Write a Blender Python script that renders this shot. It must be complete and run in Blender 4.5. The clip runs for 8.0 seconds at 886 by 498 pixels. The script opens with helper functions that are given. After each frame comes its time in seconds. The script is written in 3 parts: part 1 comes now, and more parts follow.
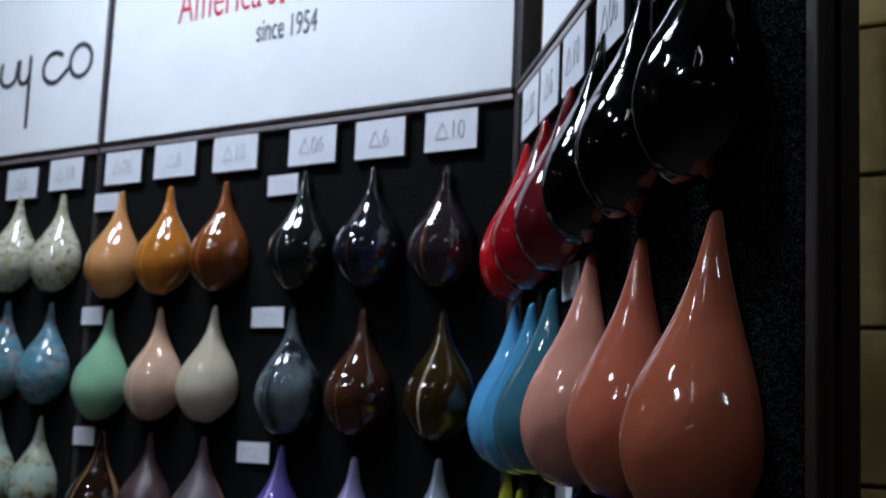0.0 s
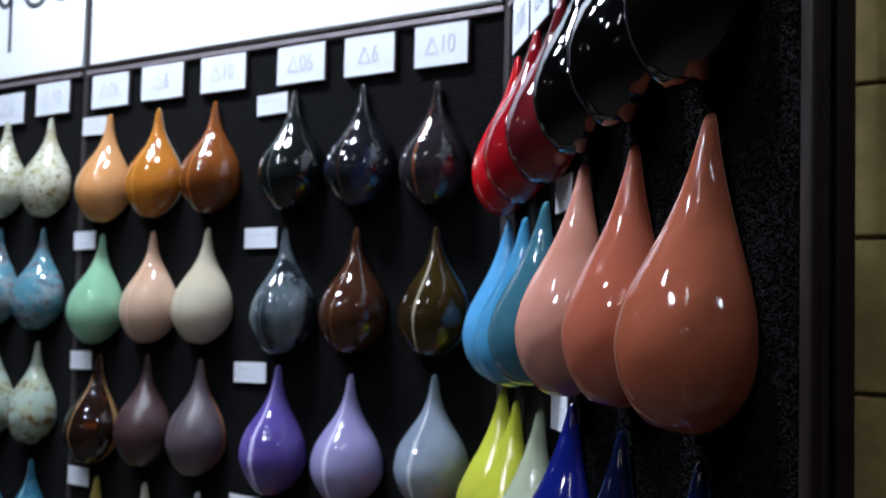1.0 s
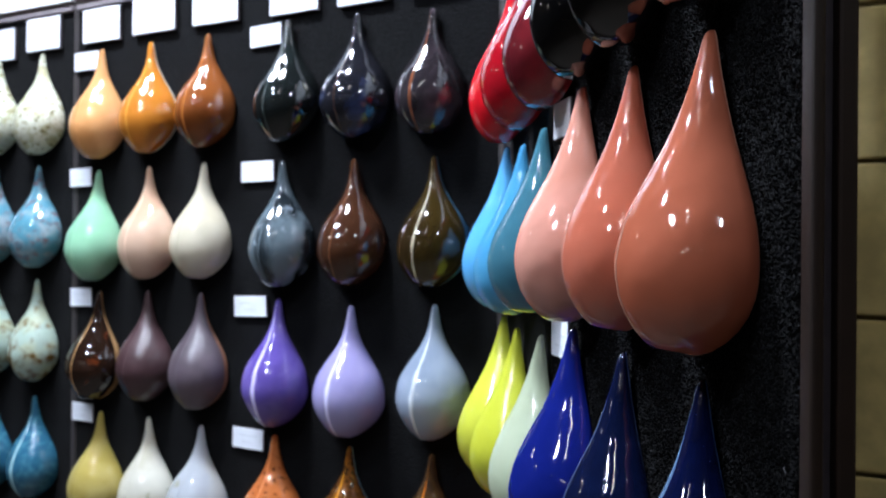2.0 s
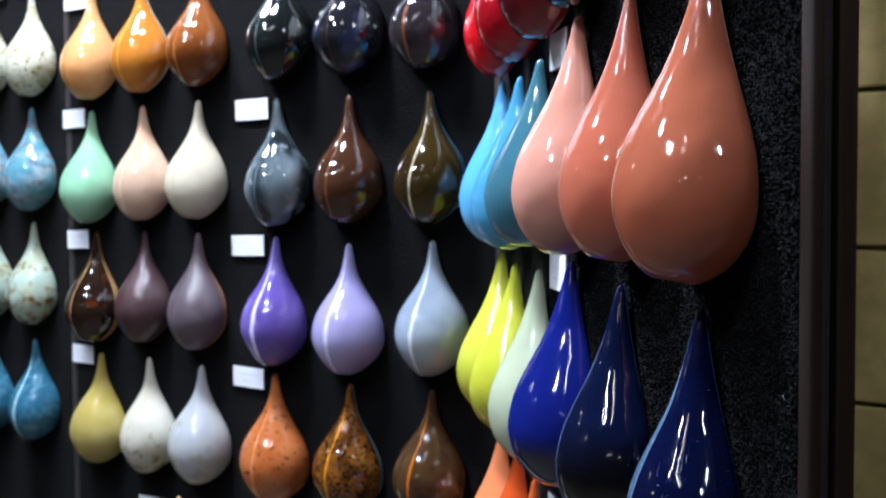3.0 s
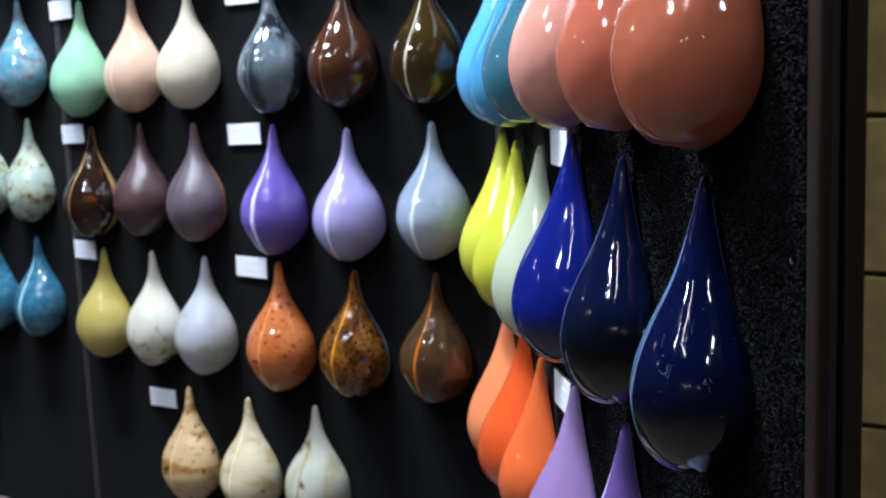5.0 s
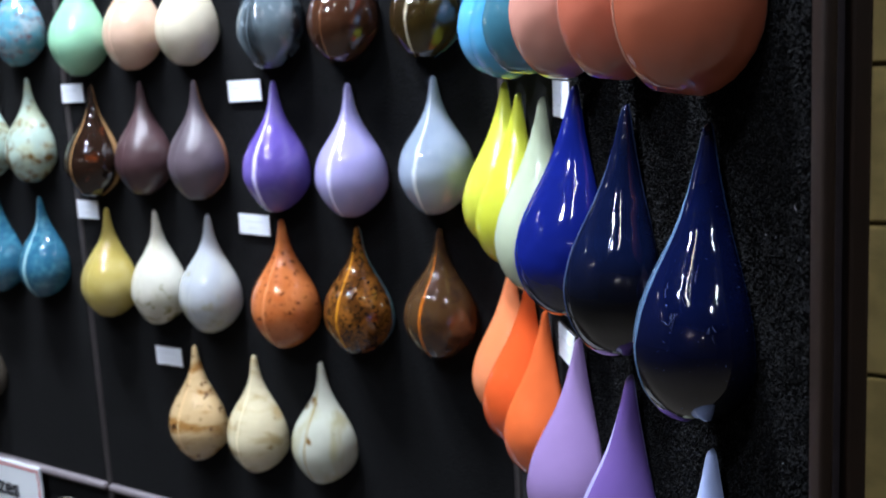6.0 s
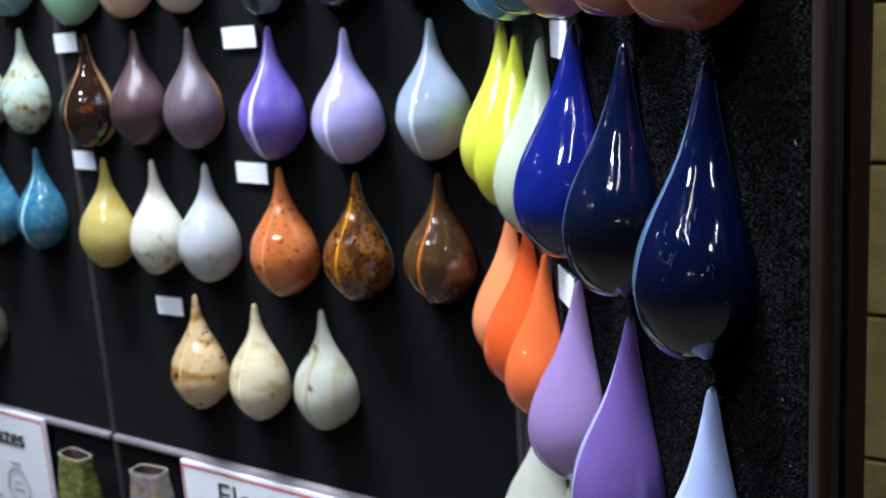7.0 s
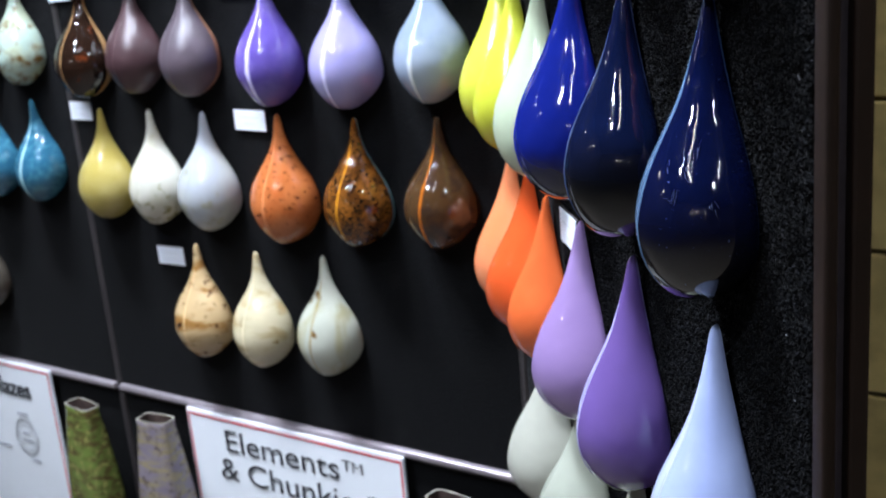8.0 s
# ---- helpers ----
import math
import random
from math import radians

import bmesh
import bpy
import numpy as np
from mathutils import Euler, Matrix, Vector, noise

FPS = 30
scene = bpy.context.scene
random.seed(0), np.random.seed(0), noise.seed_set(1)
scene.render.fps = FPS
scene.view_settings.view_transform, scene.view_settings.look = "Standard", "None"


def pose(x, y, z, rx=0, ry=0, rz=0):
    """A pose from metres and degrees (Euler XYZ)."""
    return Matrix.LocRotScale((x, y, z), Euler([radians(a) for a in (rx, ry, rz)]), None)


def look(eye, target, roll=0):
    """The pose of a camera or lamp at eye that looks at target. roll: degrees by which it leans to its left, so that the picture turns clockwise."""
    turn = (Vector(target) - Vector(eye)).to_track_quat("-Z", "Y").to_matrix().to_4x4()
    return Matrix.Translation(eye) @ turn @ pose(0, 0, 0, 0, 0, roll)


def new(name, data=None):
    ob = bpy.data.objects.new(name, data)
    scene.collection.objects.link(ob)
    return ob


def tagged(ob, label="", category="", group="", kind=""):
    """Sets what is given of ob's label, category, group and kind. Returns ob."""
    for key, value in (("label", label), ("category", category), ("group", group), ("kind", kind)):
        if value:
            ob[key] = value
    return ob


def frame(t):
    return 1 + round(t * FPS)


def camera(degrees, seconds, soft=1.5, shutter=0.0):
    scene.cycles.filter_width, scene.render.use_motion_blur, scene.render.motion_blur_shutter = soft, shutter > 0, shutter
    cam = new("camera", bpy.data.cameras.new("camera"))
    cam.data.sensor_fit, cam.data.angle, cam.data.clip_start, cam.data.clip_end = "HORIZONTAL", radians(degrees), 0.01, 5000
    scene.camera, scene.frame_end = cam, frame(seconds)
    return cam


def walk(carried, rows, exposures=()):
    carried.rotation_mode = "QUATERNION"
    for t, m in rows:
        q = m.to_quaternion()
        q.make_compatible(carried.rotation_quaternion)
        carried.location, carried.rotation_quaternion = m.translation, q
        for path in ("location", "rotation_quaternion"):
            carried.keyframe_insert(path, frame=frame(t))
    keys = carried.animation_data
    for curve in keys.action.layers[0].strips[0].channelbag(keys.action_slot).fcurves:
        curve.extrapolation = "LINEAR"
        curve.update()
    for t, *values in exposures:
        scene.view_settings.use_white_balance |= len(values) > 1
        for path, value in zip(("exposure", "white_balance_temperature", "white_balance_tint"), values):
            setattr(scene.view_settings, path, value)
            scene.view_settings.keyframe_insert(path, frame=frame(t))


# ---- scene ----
cam = camera(42.74, 8.0, soft=1.7)
cam.data.dof.use_dof, cam.data.dof.focus_distance, cam.data.dof.aperture_fstop = True, 0.70, 13.0
# seconds, eye x y z, yaw (to the left), pitch (up), lean (to the right)
ROWS = [
    (0.0, 0.6866, -1.1332, 1.3211, 34.864, 7.258, -2.509),
    (0.5, 0.6847, -1.1306, 1.3165, 34.622, 5.294, -1.835),
    (1.0, 0.6840, -1.1279, 1.3128, 34.396, 3.423, -1.425),
    (1.5, 0.6825, -1.1255, 1.3098, 34.332, 1.703, -0.901),
    (3.0, 0.6789, -1.1151, 1.3028, 34.267, -2.931, 0.404),
    (3.5, 0.6781, -1.1108, 1.3008, 34.388, -4.458, 1.118),
    (4.0, 0.6768, -1.1054, 1.2970, 34.550, -5.815, 1.462),
    (4.5, 0.6741, -1.1011, 1.2944, 34.521, -7.273, 1.868),
    (6.0, 0.6719, -1.0916, 1.2888, 35.069, -10.669, 3.088),
    (6.5, 0.6708, -1.0892, 1.2860, 35.153, -11.868, 3.478),
    (7.0, 0.6708, -1.0878, 1.2836, 35.244, -13.249, 3.924),
    (7.5, 0.6696, -1.0867, 1.2825, 35.327, -14.618, 4.511),
    (8.0, 0.6690, -1.0888, 1.2822, 35.434, -16.001, 5.036),
]
walk(cam, [(t, pose(x, y, z, 0, 0, yaw) @ pose(0, 0, 0, 90 + pitch) @ pose(0, 0, 0, 0, 0, -lean)) for t, x, y, z, yaw, pitch, lean in ROWS],
     exposures=[(0.0, -1.62), (0.5, -1.22), (1.0, -0.72), (1.5, -0.15), (3.0, 0.36), (4.5, 0.26), (6.0, 0.54), (7.5, 0.63), (8.0, 0.77)])

# ---- light ----
world = bpy.data.worlds.new("hall_air")
world.use_nodes = True
scene.world = world
world.node_tree.nodes["Background"].inputs[0].default_value = (0.75, 0.82, 1.0, 1)
world.node_tree.nodes["Background"].inputs[1].default_value = 0.02

# track lamps over the stand: place, aim, width, watts, length if long
SPOTS = [((-0.92, -0.50, 2.62), (-0.55, 0.0, 1.5), 0.18, 14.0),
         ((-0.50, -0.50, 2.62), (0.05, -0.12, 1.4), 0.18, 16.0),
         ((-0.80, -1.25, 2.72), (-0.45, 0.0, 1.3), 0.07, 5.5, 0.13),
         ((-0.62, -1.85, 2.66), (-0.1, -0.1, 1.3), 0.05, 6.5, 0.16),
         ((1.35, -1.75, 2.75), (0.3, -0.4, 1.3), 0.035, 2.0, 0.20)]
# bare strip lamps: two ends; last two added unseen to light wall and post
TUBES = [((0.02, -1.62, 2.95), (-0.14, -2.42, 2.95)), ((1.2, -0.15, 3.15), (3.4, -0.15, 3.15)), ((1.5, -1.3, 3.7), (3.7, -1.3, 3.7))]
# round hall lamps far off
GLOBES = [(-0.9, -6.2, 2.95), (-0.35, -6.2, 3.05), (1.6, -6.3, 3.0), (-4.2, -1.4, 2.9), (-4.4, -3.1, 2.95)]

# ---- materials ----
def lin(h):
    c = [int(h[i:i + 2], 16) / 255 for i in (0, 2, 4)]
    return [x / 12.92 if x <= 0.04045 else ((x + 0.055) / 1.055) ** 2.4 for x in c] + [1.0]


def shell(name, rough=0.5, metal=0.0, spec=0.5):
    m = bpy.data.materials.new(name)
    m.use_nodes = True
    b = m.node_tree.nodes["Principled BSDF"]
    b.inputs["Roughness"].default_value = rough
    b.inputs["Metallic"].default_value = metal
    b.inputs["Specular IOR Level"].default_value = spec
    return m, m.node_tree.nodes, m.node_tree.links, b


def mix(n, l, fac, a, b):
    x = n.new("ShaderNodeMix")
    x.data_type = "RGBA"
    for sock, v in ((x.inputs[0], fac), (x.inputs[6], a), (x.inputs[7], b)):
        if isinstance(v, (float, int, list, tuple)):
            sock.default_value = v
        else:
            l.new(v, sock)
    return x.outputs[2]


def ramp(n, l, src, lo, hi):
    r = n.new("ShaderNodeMapRange")
    r.interpolation_type = "SMOOTHSTEP"
    r.inputs[1].default_value, r.inputs[2].default_value = lo, hi
    l.new(src, r.inputs[0])
    return r.outputs[0]


def coords(n, l, shift=True):
    t = n.new("ShaderNodeTexCoord")
    if not shift:
        return t.outputs["Object"]
    o = n.new("ShaderNodeObjectInfo")
    k = n.new("ShaderNodeMath")
    k.operation = "MULTIPLY"
    k.inputs[1].default_value = 37.0
    l.new(o.outputs["Random"], k.inputs[0])
    a = n.new("ShaderNodeVectorMath")
    l.new(t.outputs["Object"], a.inputs[0])
    l.new(k.outputs[0], a.inputs[1])
    return a.outputs[0]


def noise_of(n, l, co, scale, detail=4.0, dist=0.0, stretch=None):
    if stretch:
        mp = n.new("ShaderNodeMapping")
        mp.inputs["Scale"].default_value = stretch
        l.new(co, mp.inputs[0])
        co = mp.outputs[0]
    x = n.new("ShaderNodeTexNoise")
    x.inputs["Scale"].default_value, x.inputs["Detail"].default_value, x.inputs["Distortion"].default_value = scale, detail, dist
    l.new(co, x.inputs["Vector"])
    return x.outputs[0]


def bump(n, l, b, src, strength, distance):
    k = n.new("ShaderNodeBump")
    k.inputs["Strength"].default_value, k.inputs["Distance"].default_value = strength, distance
    l.new(src, k.inputs["Height"])
    l.new(k.outputs[0], b.inputs["Normal"])


def plain(name, colour, rough=0.5, metal=0.0, vary=0.12, scale=30.0, bumps=0.0, spec=0.5):
    m, n, l, b = shell(name, rough, metal, spec)
    co = coords(n, l)
    c = lin(colour)
    f = noise_of(n, l, co, scale)
    l.new(mix(n, l, ramp(n, l, f, 0.3, 0.7), [x * (1 - vary) for x in c[:3]] + [1], [min(1, x * (1 + vary)) for x in c[:3]] + [1]), b.inputs["Base Color"])
    r = n.new("ShaderNodeMapRange")
    r.inputs[3].default_value, r.inputs[4].default_value = max(0.02, rough - 0.06), min(1, rough + 0.08)
    l.new(noise_of(n, l, co, scale * 4), r.inputs[0])
    l.new(r.outputs[0], b.inputs["Roughness"])
    if bumps:
        bump(n, l, b, noise_of(n, l, co, scale * 8), bumps, 0.001)
    return m


def glaze(name, base, second=None, scale=40.0, lo=0.45, hi=0.65, ridge=None, ridge_w=0.05, speck=None, speck_cut=(0.62, 0.70), rim=None, rimw=0.05, rough=0.06, streak=False, band=False, foot_shade=None, wave=0.36, off=0.5, fine=3.0, low=0.0):
    """A fired glaze: pooled body colour, mottling, breaks on the ridge and rim, specks, painted foot shade."""
    m, n, l, b = shell(name, rough, 0.0, 0.5)
    co = coords(n, l)
    c = lin(base)
    pool = noise_of(n, l, co, 14.0, 3.0)
    col = mix(n, l, ramp(n, l, pool, 0.25, 0.75), [x * 0.86 for x in c[:3]] + [1], [min(1, x * 1.12) for x in c[:3]] + [1])
    uv = n.new("ShaderNodeUVMap")
    sep = n.new("ShaderNodeSeparateXYZ")
    l.new(uv.outputs[0], sep.inputs[0])
    if second:
        f = noise_of(n, l, co, scale, 8.0, 0.35 if not streak else 0.3, (1, 0.2, 1) if streak else (0.45, 1.7, 1) if band else None)
        col = mix(n, l, ramp(n, l, f, lo, hi), col, lin(second))
    if foot_shade:      # shade put into the colour: darker towards the foot; the edge wanders
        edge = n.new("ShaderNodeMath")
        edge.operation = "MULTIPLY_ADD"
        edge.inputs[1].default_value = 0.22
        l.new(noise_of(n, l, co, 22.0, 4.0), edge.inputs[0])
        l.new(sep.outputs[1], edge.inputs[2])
        col = mix(n, l, ramp(n, l, edge.outputs[0], foot_shade[1], foot_shade[2]), col, lin(foot_shade[0]))
    if speck:
        f = noise_of(n, l, co, scale * fine, 5.0, 0.15)
        if low:      # specks carried down with the run of the glaze
            run = n.new("ShaderNodeMath")
            run.operation = "MULTIPLY_ADD"
            run.inputs[1].default_value = low
            l.new(sep.outputs[1], run.inputs[0])
            l.new(f, run.inputs[2])
            f = run.outputs[0]
        col = mix(n, l, ramp(n, l, f, *speck_cut), col, lin(speck))
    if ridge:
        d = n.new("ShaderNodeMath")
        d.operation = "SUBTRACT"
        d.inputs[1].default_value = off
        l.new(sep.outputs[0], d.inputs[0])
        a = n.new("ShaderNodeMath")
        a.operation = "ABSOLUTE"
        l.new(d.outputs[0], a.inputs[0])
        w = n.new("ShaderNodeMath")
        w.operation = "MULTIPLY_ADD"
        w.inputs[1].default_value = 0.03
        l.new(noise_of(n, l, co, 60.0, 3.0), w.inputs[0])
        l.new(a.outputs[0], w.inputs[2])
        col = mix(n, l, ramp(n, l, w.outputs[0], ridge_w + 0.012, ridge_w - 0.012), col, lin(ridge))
    if rim:
        e = n.new("ShaderNodeMath")
        e.operation = "PINGPONG"
        e.inputs[1].default_value = 0.5
        l.new(sep.outputs[0], e.inputs[0])
        col = mix(n, l, ramp(n, l, e.outputs[0], rimw + 0.012, rimw), col, lin(rim))
    l.new(col, b.inputs["Base Color"])
    b.inputs["Coat Weight"].default_value = 0.12 if rough < 0.15 else 0.0
    b.inputs["Coat Roughness"].default_value = 0.03
    # slow swells and smaller dimples left by the hand and the pooled glaze
    swell = noise_of(n, l, co, 17.0, 1.0)
    for scale_, amount in ((44.0, 0.50), (120.0, 0.05)):
        add = n.new("ShaderNodeMath")
        add.operation = "MULTIPLY_ADD"
        add.inputs[1].default_value = amount
        l.new(noise_of(n, l, co, scale_, 1.0), add.inputs[0])
        l.new(swell, add.inputs[2])
        swell = add.outputs[0]
    bump(n, l, b, swell, 1.0, 0.0042 * wave)
    return m


def fabric_stuff(name):
    """Black loop-pile display carpet."""
    m, n, l, b = shell(name, 0.95, 0.0, 0.1)
    co = coords(n, l, False)
    v = n.new("ShaderNodeTexVoronoi")
    v.inputs["Scale"].default_value = 520.0
    v.inputs["Randomness"].default_value = 0.9
    l.new(co, v.inputs["Vector"])
    f = noise_of(n, l, co, 420.0, 3.0)
    big = noise_of(n, l, co, 9.0, 4.0)
    c1 = mix(n, l, ramp(n, l, f, 0.52, 0.70), lin("020203"), lin("0e0f12"))
    col = mix(n, l, ramp(n, l, big, 0.3, 0.7), c1, mix(n, l, 0.5, c1, lin("030304")))
    l.new(col, b.inputs["Base Color"])
    b.inputs["Sheen Weight"].default_value = 0.03
    add = n.new("ShaderNodeMath")
    add.operation = "SUBTRACT"
    l.new(f, add.inputs[0])
    l.new(v.outputs["Distance"], add.inputs[1])
    bump(n, l, b, add.outputs[0], 0.6, 0.002)
    return m


def glow(name, colour, power):
    m = bpy.data.materials.new(name)
    m.use_nodes = True
    b = m.node_tree.nodes["Principled BSDF"]
    b.inputs["Emission Color"].default_value = colour
    b.inputs["Emission Strength"].default_value = power
    return m


FABRIC = fabric_stuff("black_loop_carpet")
BLACK_METAL = plain("black_anodised_aluminium", "241b18", 0.42, 0.0, 0.12, 60.0)
SILVER = plain("satin_aluminium", "b0a6aa", 0.4, 0.55, 0.08, 80.0)
WHITE_BOARD = plain("white_printed_board", "eff3f6", 0.45, 0.0, 0.03, 8.0)
CARD_FACE = plain("white_card", "dee3ea", 0.6, 0.0, 0.03, 40.0)
CARD_CORE = plain("dark_card_core", "3a3236", 0.7, 0.0, 0.2, 90.0)
GREY_INK = plain("thin_grey_ink", "c3c7ce", 0.6)
FAINT_INK = plain("faint_grey_ink", "d3d8df", 0.6)
DARK_INK = plain("charcoal_ink", "2b2c31", 0.6)
SLATE_INK = plain("slate_grey_ink", "54575e", 0.6)
RED_INK = plain("red_ink", "c62430", 0.55)
BLOCK = plain("painted_concrete_block", "c8b478", 0.7, 0.0, 0.2, 16.0, 1.0)
MORTAR = plain("mortar", "7a6a48", 0.9, 0.0, 0.2, 60.0, 0.6)
HALL_WALL = plain("hall_wall_paint", "6f6a62", 0.85, 0.0, 0.08, 3.0)
HALL_CEILING = plain("hall_ceiling_paint", "3a3a3c", 0.9, 0.0, 0.08, 3.0)
HALL_FLOOR = plain("grey_carpet_floor", "776f66", 0.95, 0.0, 0.2, 60.0, 0.6)
LAMP_GLOW = glow("tube_glow", (0.95, 0.97, 1.0, 1), 56.0)
GLOBE_GLOW = glow("globe_glow", (1.0, 0.97, 0.92, 1), 22.0)

# ---- mesh helpers ----
PHI = 0.8373
DIR = Vector((math.cos(PHI), -math.sin(PHI), 0))      # along the angled panel, away from the corner
OUT = Vector((-math.sin(PHI), -math.cos(PHI), 0))     # out of the angled panel
FRAME_B = Matrix(((1, 0, 0, 0), (0, 0, -1, 0), (0, 1, 0, 0), (0, 0, 0, 1)))   # local x along, y up, z out
FRAME_R = Matrix(((DIR.x, 0, OUT.x, 0), (DIR.y, 0, OUT.y, 0), (0, 1, 0, 0), (0, 0, 0, 1)))


def on(panel, u, v, o=0.0, turn=0.0):
    return (FRAME_B if panel == "B" else FRAME_R) @ pose(u, v, o, 0, 0, turn)


def put(bm, name, material, parent=None, label="", smooth=False):
    me = bpy.data.meshes.new(name)
    bmesh.ops.recalc_face_normals(bm, faces=bm.faces)
    if smooth:
        for f in bm.faces:
            f.smooth = True
    bm.to_mesh(me)
    bm.free()
    me.materials.append(material)
    ob = new(name, me)
    if parent is not None:
        ob.parent = parent
    if label:
        ob["label"] = label
    return ob


def part(name, bm, material, parent, label="", smooth=False):
    return put(bm, name, material, parent, label, smooth)


def empty(name, m):
    ob = new(name)
    ob.empty_display_size = 0.05
    ob.matrix_world = m
    return ob


def box(x0, x1, y0, y1, z0, z1, bevel=0.0, segs=2, bm=None):
    bm = bm or bmesh.new()
    g = bmesh.ops.create_cube(bm, size=1.0, matrix=Matrix.Translation(((x0 + x1) / 2, (y0 + y1) / 2, (z0 + z1) / 2)) @ Matrix.Diagonal((x1 - x0, y1 - y0, z1 - z0, 1)))
    if bevel:
        es = list({e for v in g["verts"] for e in v.link_edges})
        bmesh.ops.bevel(bm, geom=es, offset=bevel, segments=segs, affect="EDGES", profile=0.5)
    return bm


def words(text, size, material, parent, x, y, z, name="letter", squeeze=1.0, align="LEFT", depth=0.0004, bold=0.0):
    cu = bpy.data.curves.new(name, "FONT")
    # each character is a mesh of its own
    cu.body, cu.size, cu.align_x, cu.extrude, cu.offset = text, size, align, depth, bold
    tmp = bpy.data.objects.new("tmp", cu)
    me = bpy.data.meshes.new_from_object(tmp)
    bpy.data.objects.remove(tmp)
    whole = bmesh.new()
    whole.from_mesh(me)
    bmesh.ops.remove_doubles(whole, verts=whole.verts, dist=1e-6)
    whole.verts.index_update()
    bpy.data.meshes.remove(me)
    # islands whose widths overlap (the dot and stem of an i) make one character
    todo, spans = set(whole.verts), []
    while todo:
        heap, seen = [todo.pop()], []
        while heap:
            v = heap.pop()
            seen.append(v)
            for e in v.link_edges:
                o = e.other_vert(v)
                if o in todo:
                    todo.remove(o)
                    heap.append(o)
        xs = [v.co.x for v in seen]
        spans.append([min(xs), max(xs), set(seen)])
    spans.sort(key=lambda q: q[0])
    chars = []
    for lo_, hi_, vs in spans:
        if chars and lo_ < chars[-1][1] - 0.3 * min(hi_ - lo_, chars[-1][1] - chars[-1][0]):
            chars[-1][1] = max(chars[-1][1], hi_)
            chars[-1][2] |= vs
        else:
            chars.append([lo_, hi_, vs])
    for _, _, vs in chars:
        bm = whole.copy()
        keep = {v.index for v in vs}
        bm.verts.ensure_lookup_table()
        bmesh.ops.delete(bm, geom=[v for v in bm.verts if v.index not in keep], context="VERTS")
        ob = part(name, bm, material, parent)
        ob.matrix_basis = pose(x, y, z) @ Matrix.Diagonal((squeeze, 1, 1, 1))
    whole.free()


def stroke(points, width, depth=0.0006):
    """A flat pen stroke through points, in the local x-y plane."""
    bm = bmesh.new()
    pts = [Vector((*p, 0)) for p in points]
    rows = []
    for i, p in enumerate(pts):
        d = (pts[min(i + 1, len(pts) - 1)] - pts[max(i - 1, 0)]).normalized()
        s = Vector((-d.y, d.x, 0)) * width / 2
        rows.append((bm.verts.new(p + s), bm.verts.new(p - s)))
    for a, b in zip(rows, rows[1:]):
        bm.faces.new((a[0], b[0], b[1], a[1]))
    bmesh.ops.solidify(bm, geom=bm.faces[:], thickness=depth)
    return bm


# ---- large structure: hall ----
def slab(name, x0, x1, y0, y1, z0, z1, material, label):
    return tagged(put(box(x0, x1, y0, y1, z0, z1), name, material), label, name.split("_")[0], kind="structure")


slab("floor", -5, 5, -7, 0.7, -0.1, 0.0, HALL_FLOOR, "grey-brown carpeted floor of the hall")
slab("ceiling", -5, 5, -7, 0.7, 4.2, 4.3, HALL_CEILING, "dark painted hall ceiling")
slab("wall_west", -5.1, -5, -7, 0.7, 0, 4.2, HALL_WALL, "plain painted hall wall")
slab("wall_east", 5, 5.1, -7, 0.7, 0, 4.2, HALL_WALL, "plain painted hall wall")
slab("wall_south", -5, 5, -7.1, -7, 0, 4.2, HALL_WALL, "plain painted hall wall")
WALL_Y = 0.47
wall_north = slab("wall_north", -5, 5, WALL_Y + 0.006, WALL_Y + 0.2, 0, 4.2, MORTAR, "tan painted concrete block wall with dark joints")

# ---- display stand panels ----
PANELS = {"B": (-0.766, -0.006), "L": (-1.54, -0.778), "R": (0.012, 0.769)}
RAIL_TOP, RAIL_LOW = 1.689, 0.606


def panel(frame_key, name, u0, u1, label):
    base = empty(name, on(frame_key, 0, 0, 0))
    tagged(base, label, "display panel", "panels of the display stand", "structure")
    part("carpet_face", box(u0, u1, RAIL_LOW + 0.006, RAIL_TOP - 0.016, -0.022, 0.0, 0.002), FABRIC, base, "black loop carpet")
    part("lower_face", box(u0, u1, 0.0, RAIL_LOW - 0.010, -0.022, -0.003, 0.002), FABRIC, base, "black loop carpet")
    return base


def header(frame_key, u0, u1, name, label):
    base = empty(name, on(frame_key, 0, 0, 0))
    tagged(base, label, "sign", "header boards of the display stand", "structure")
    part("board", box(u0, u1, RAIL_TOP + 0.002, 2.25, -0.02, 0.001, 0.001), WHITE_BOARD, base, "white printed board")
    return base


def rail(frame_key, u0, u1, v, name, label):
    base = empty(name, on(frame_key, 0, 0, 0))
    tagged(base, label, "rail", "rails of the display stand", "structure")
    part("upper_lip", box(u0, u1, v - 0.0065, v, -0.02, 0.008, 0.0015), BLACK_METAL, base, "black lip")
    part("lower_lip", box(u0, u1, v - 0.0155, v - 0.0068, -0.02, 0.006, 0.002), SILVER, base, "satin silver lip")
    return base


SEAM = plain("dark_grey_aluminium", "332e2e", 0.5, 0.0, 0.12, 60.0)


def post(frame_key, u0, u1, name, label, out=0.004):
    base = empty(name, on(frame_key, 0, 0, 0))
    tagged(base, label, "post", "posts of the display stand", "structure")
    part("extrusion", box(u0, u1, 0, 2.25, -0.022, out, 0.0025, 3), SEAM, base)
    return base


panel("B", "panel_middle", *PANELS["B"], "black carpeted display panel hung with glazed drops")
panel("B", "panel_side", *PANELS["L"], "black carpeted display panel hung with glazed drops")
panel_ang = panel("R", "panel_angled", *PANELS["R"], "black carpeted display panel set at an angle")
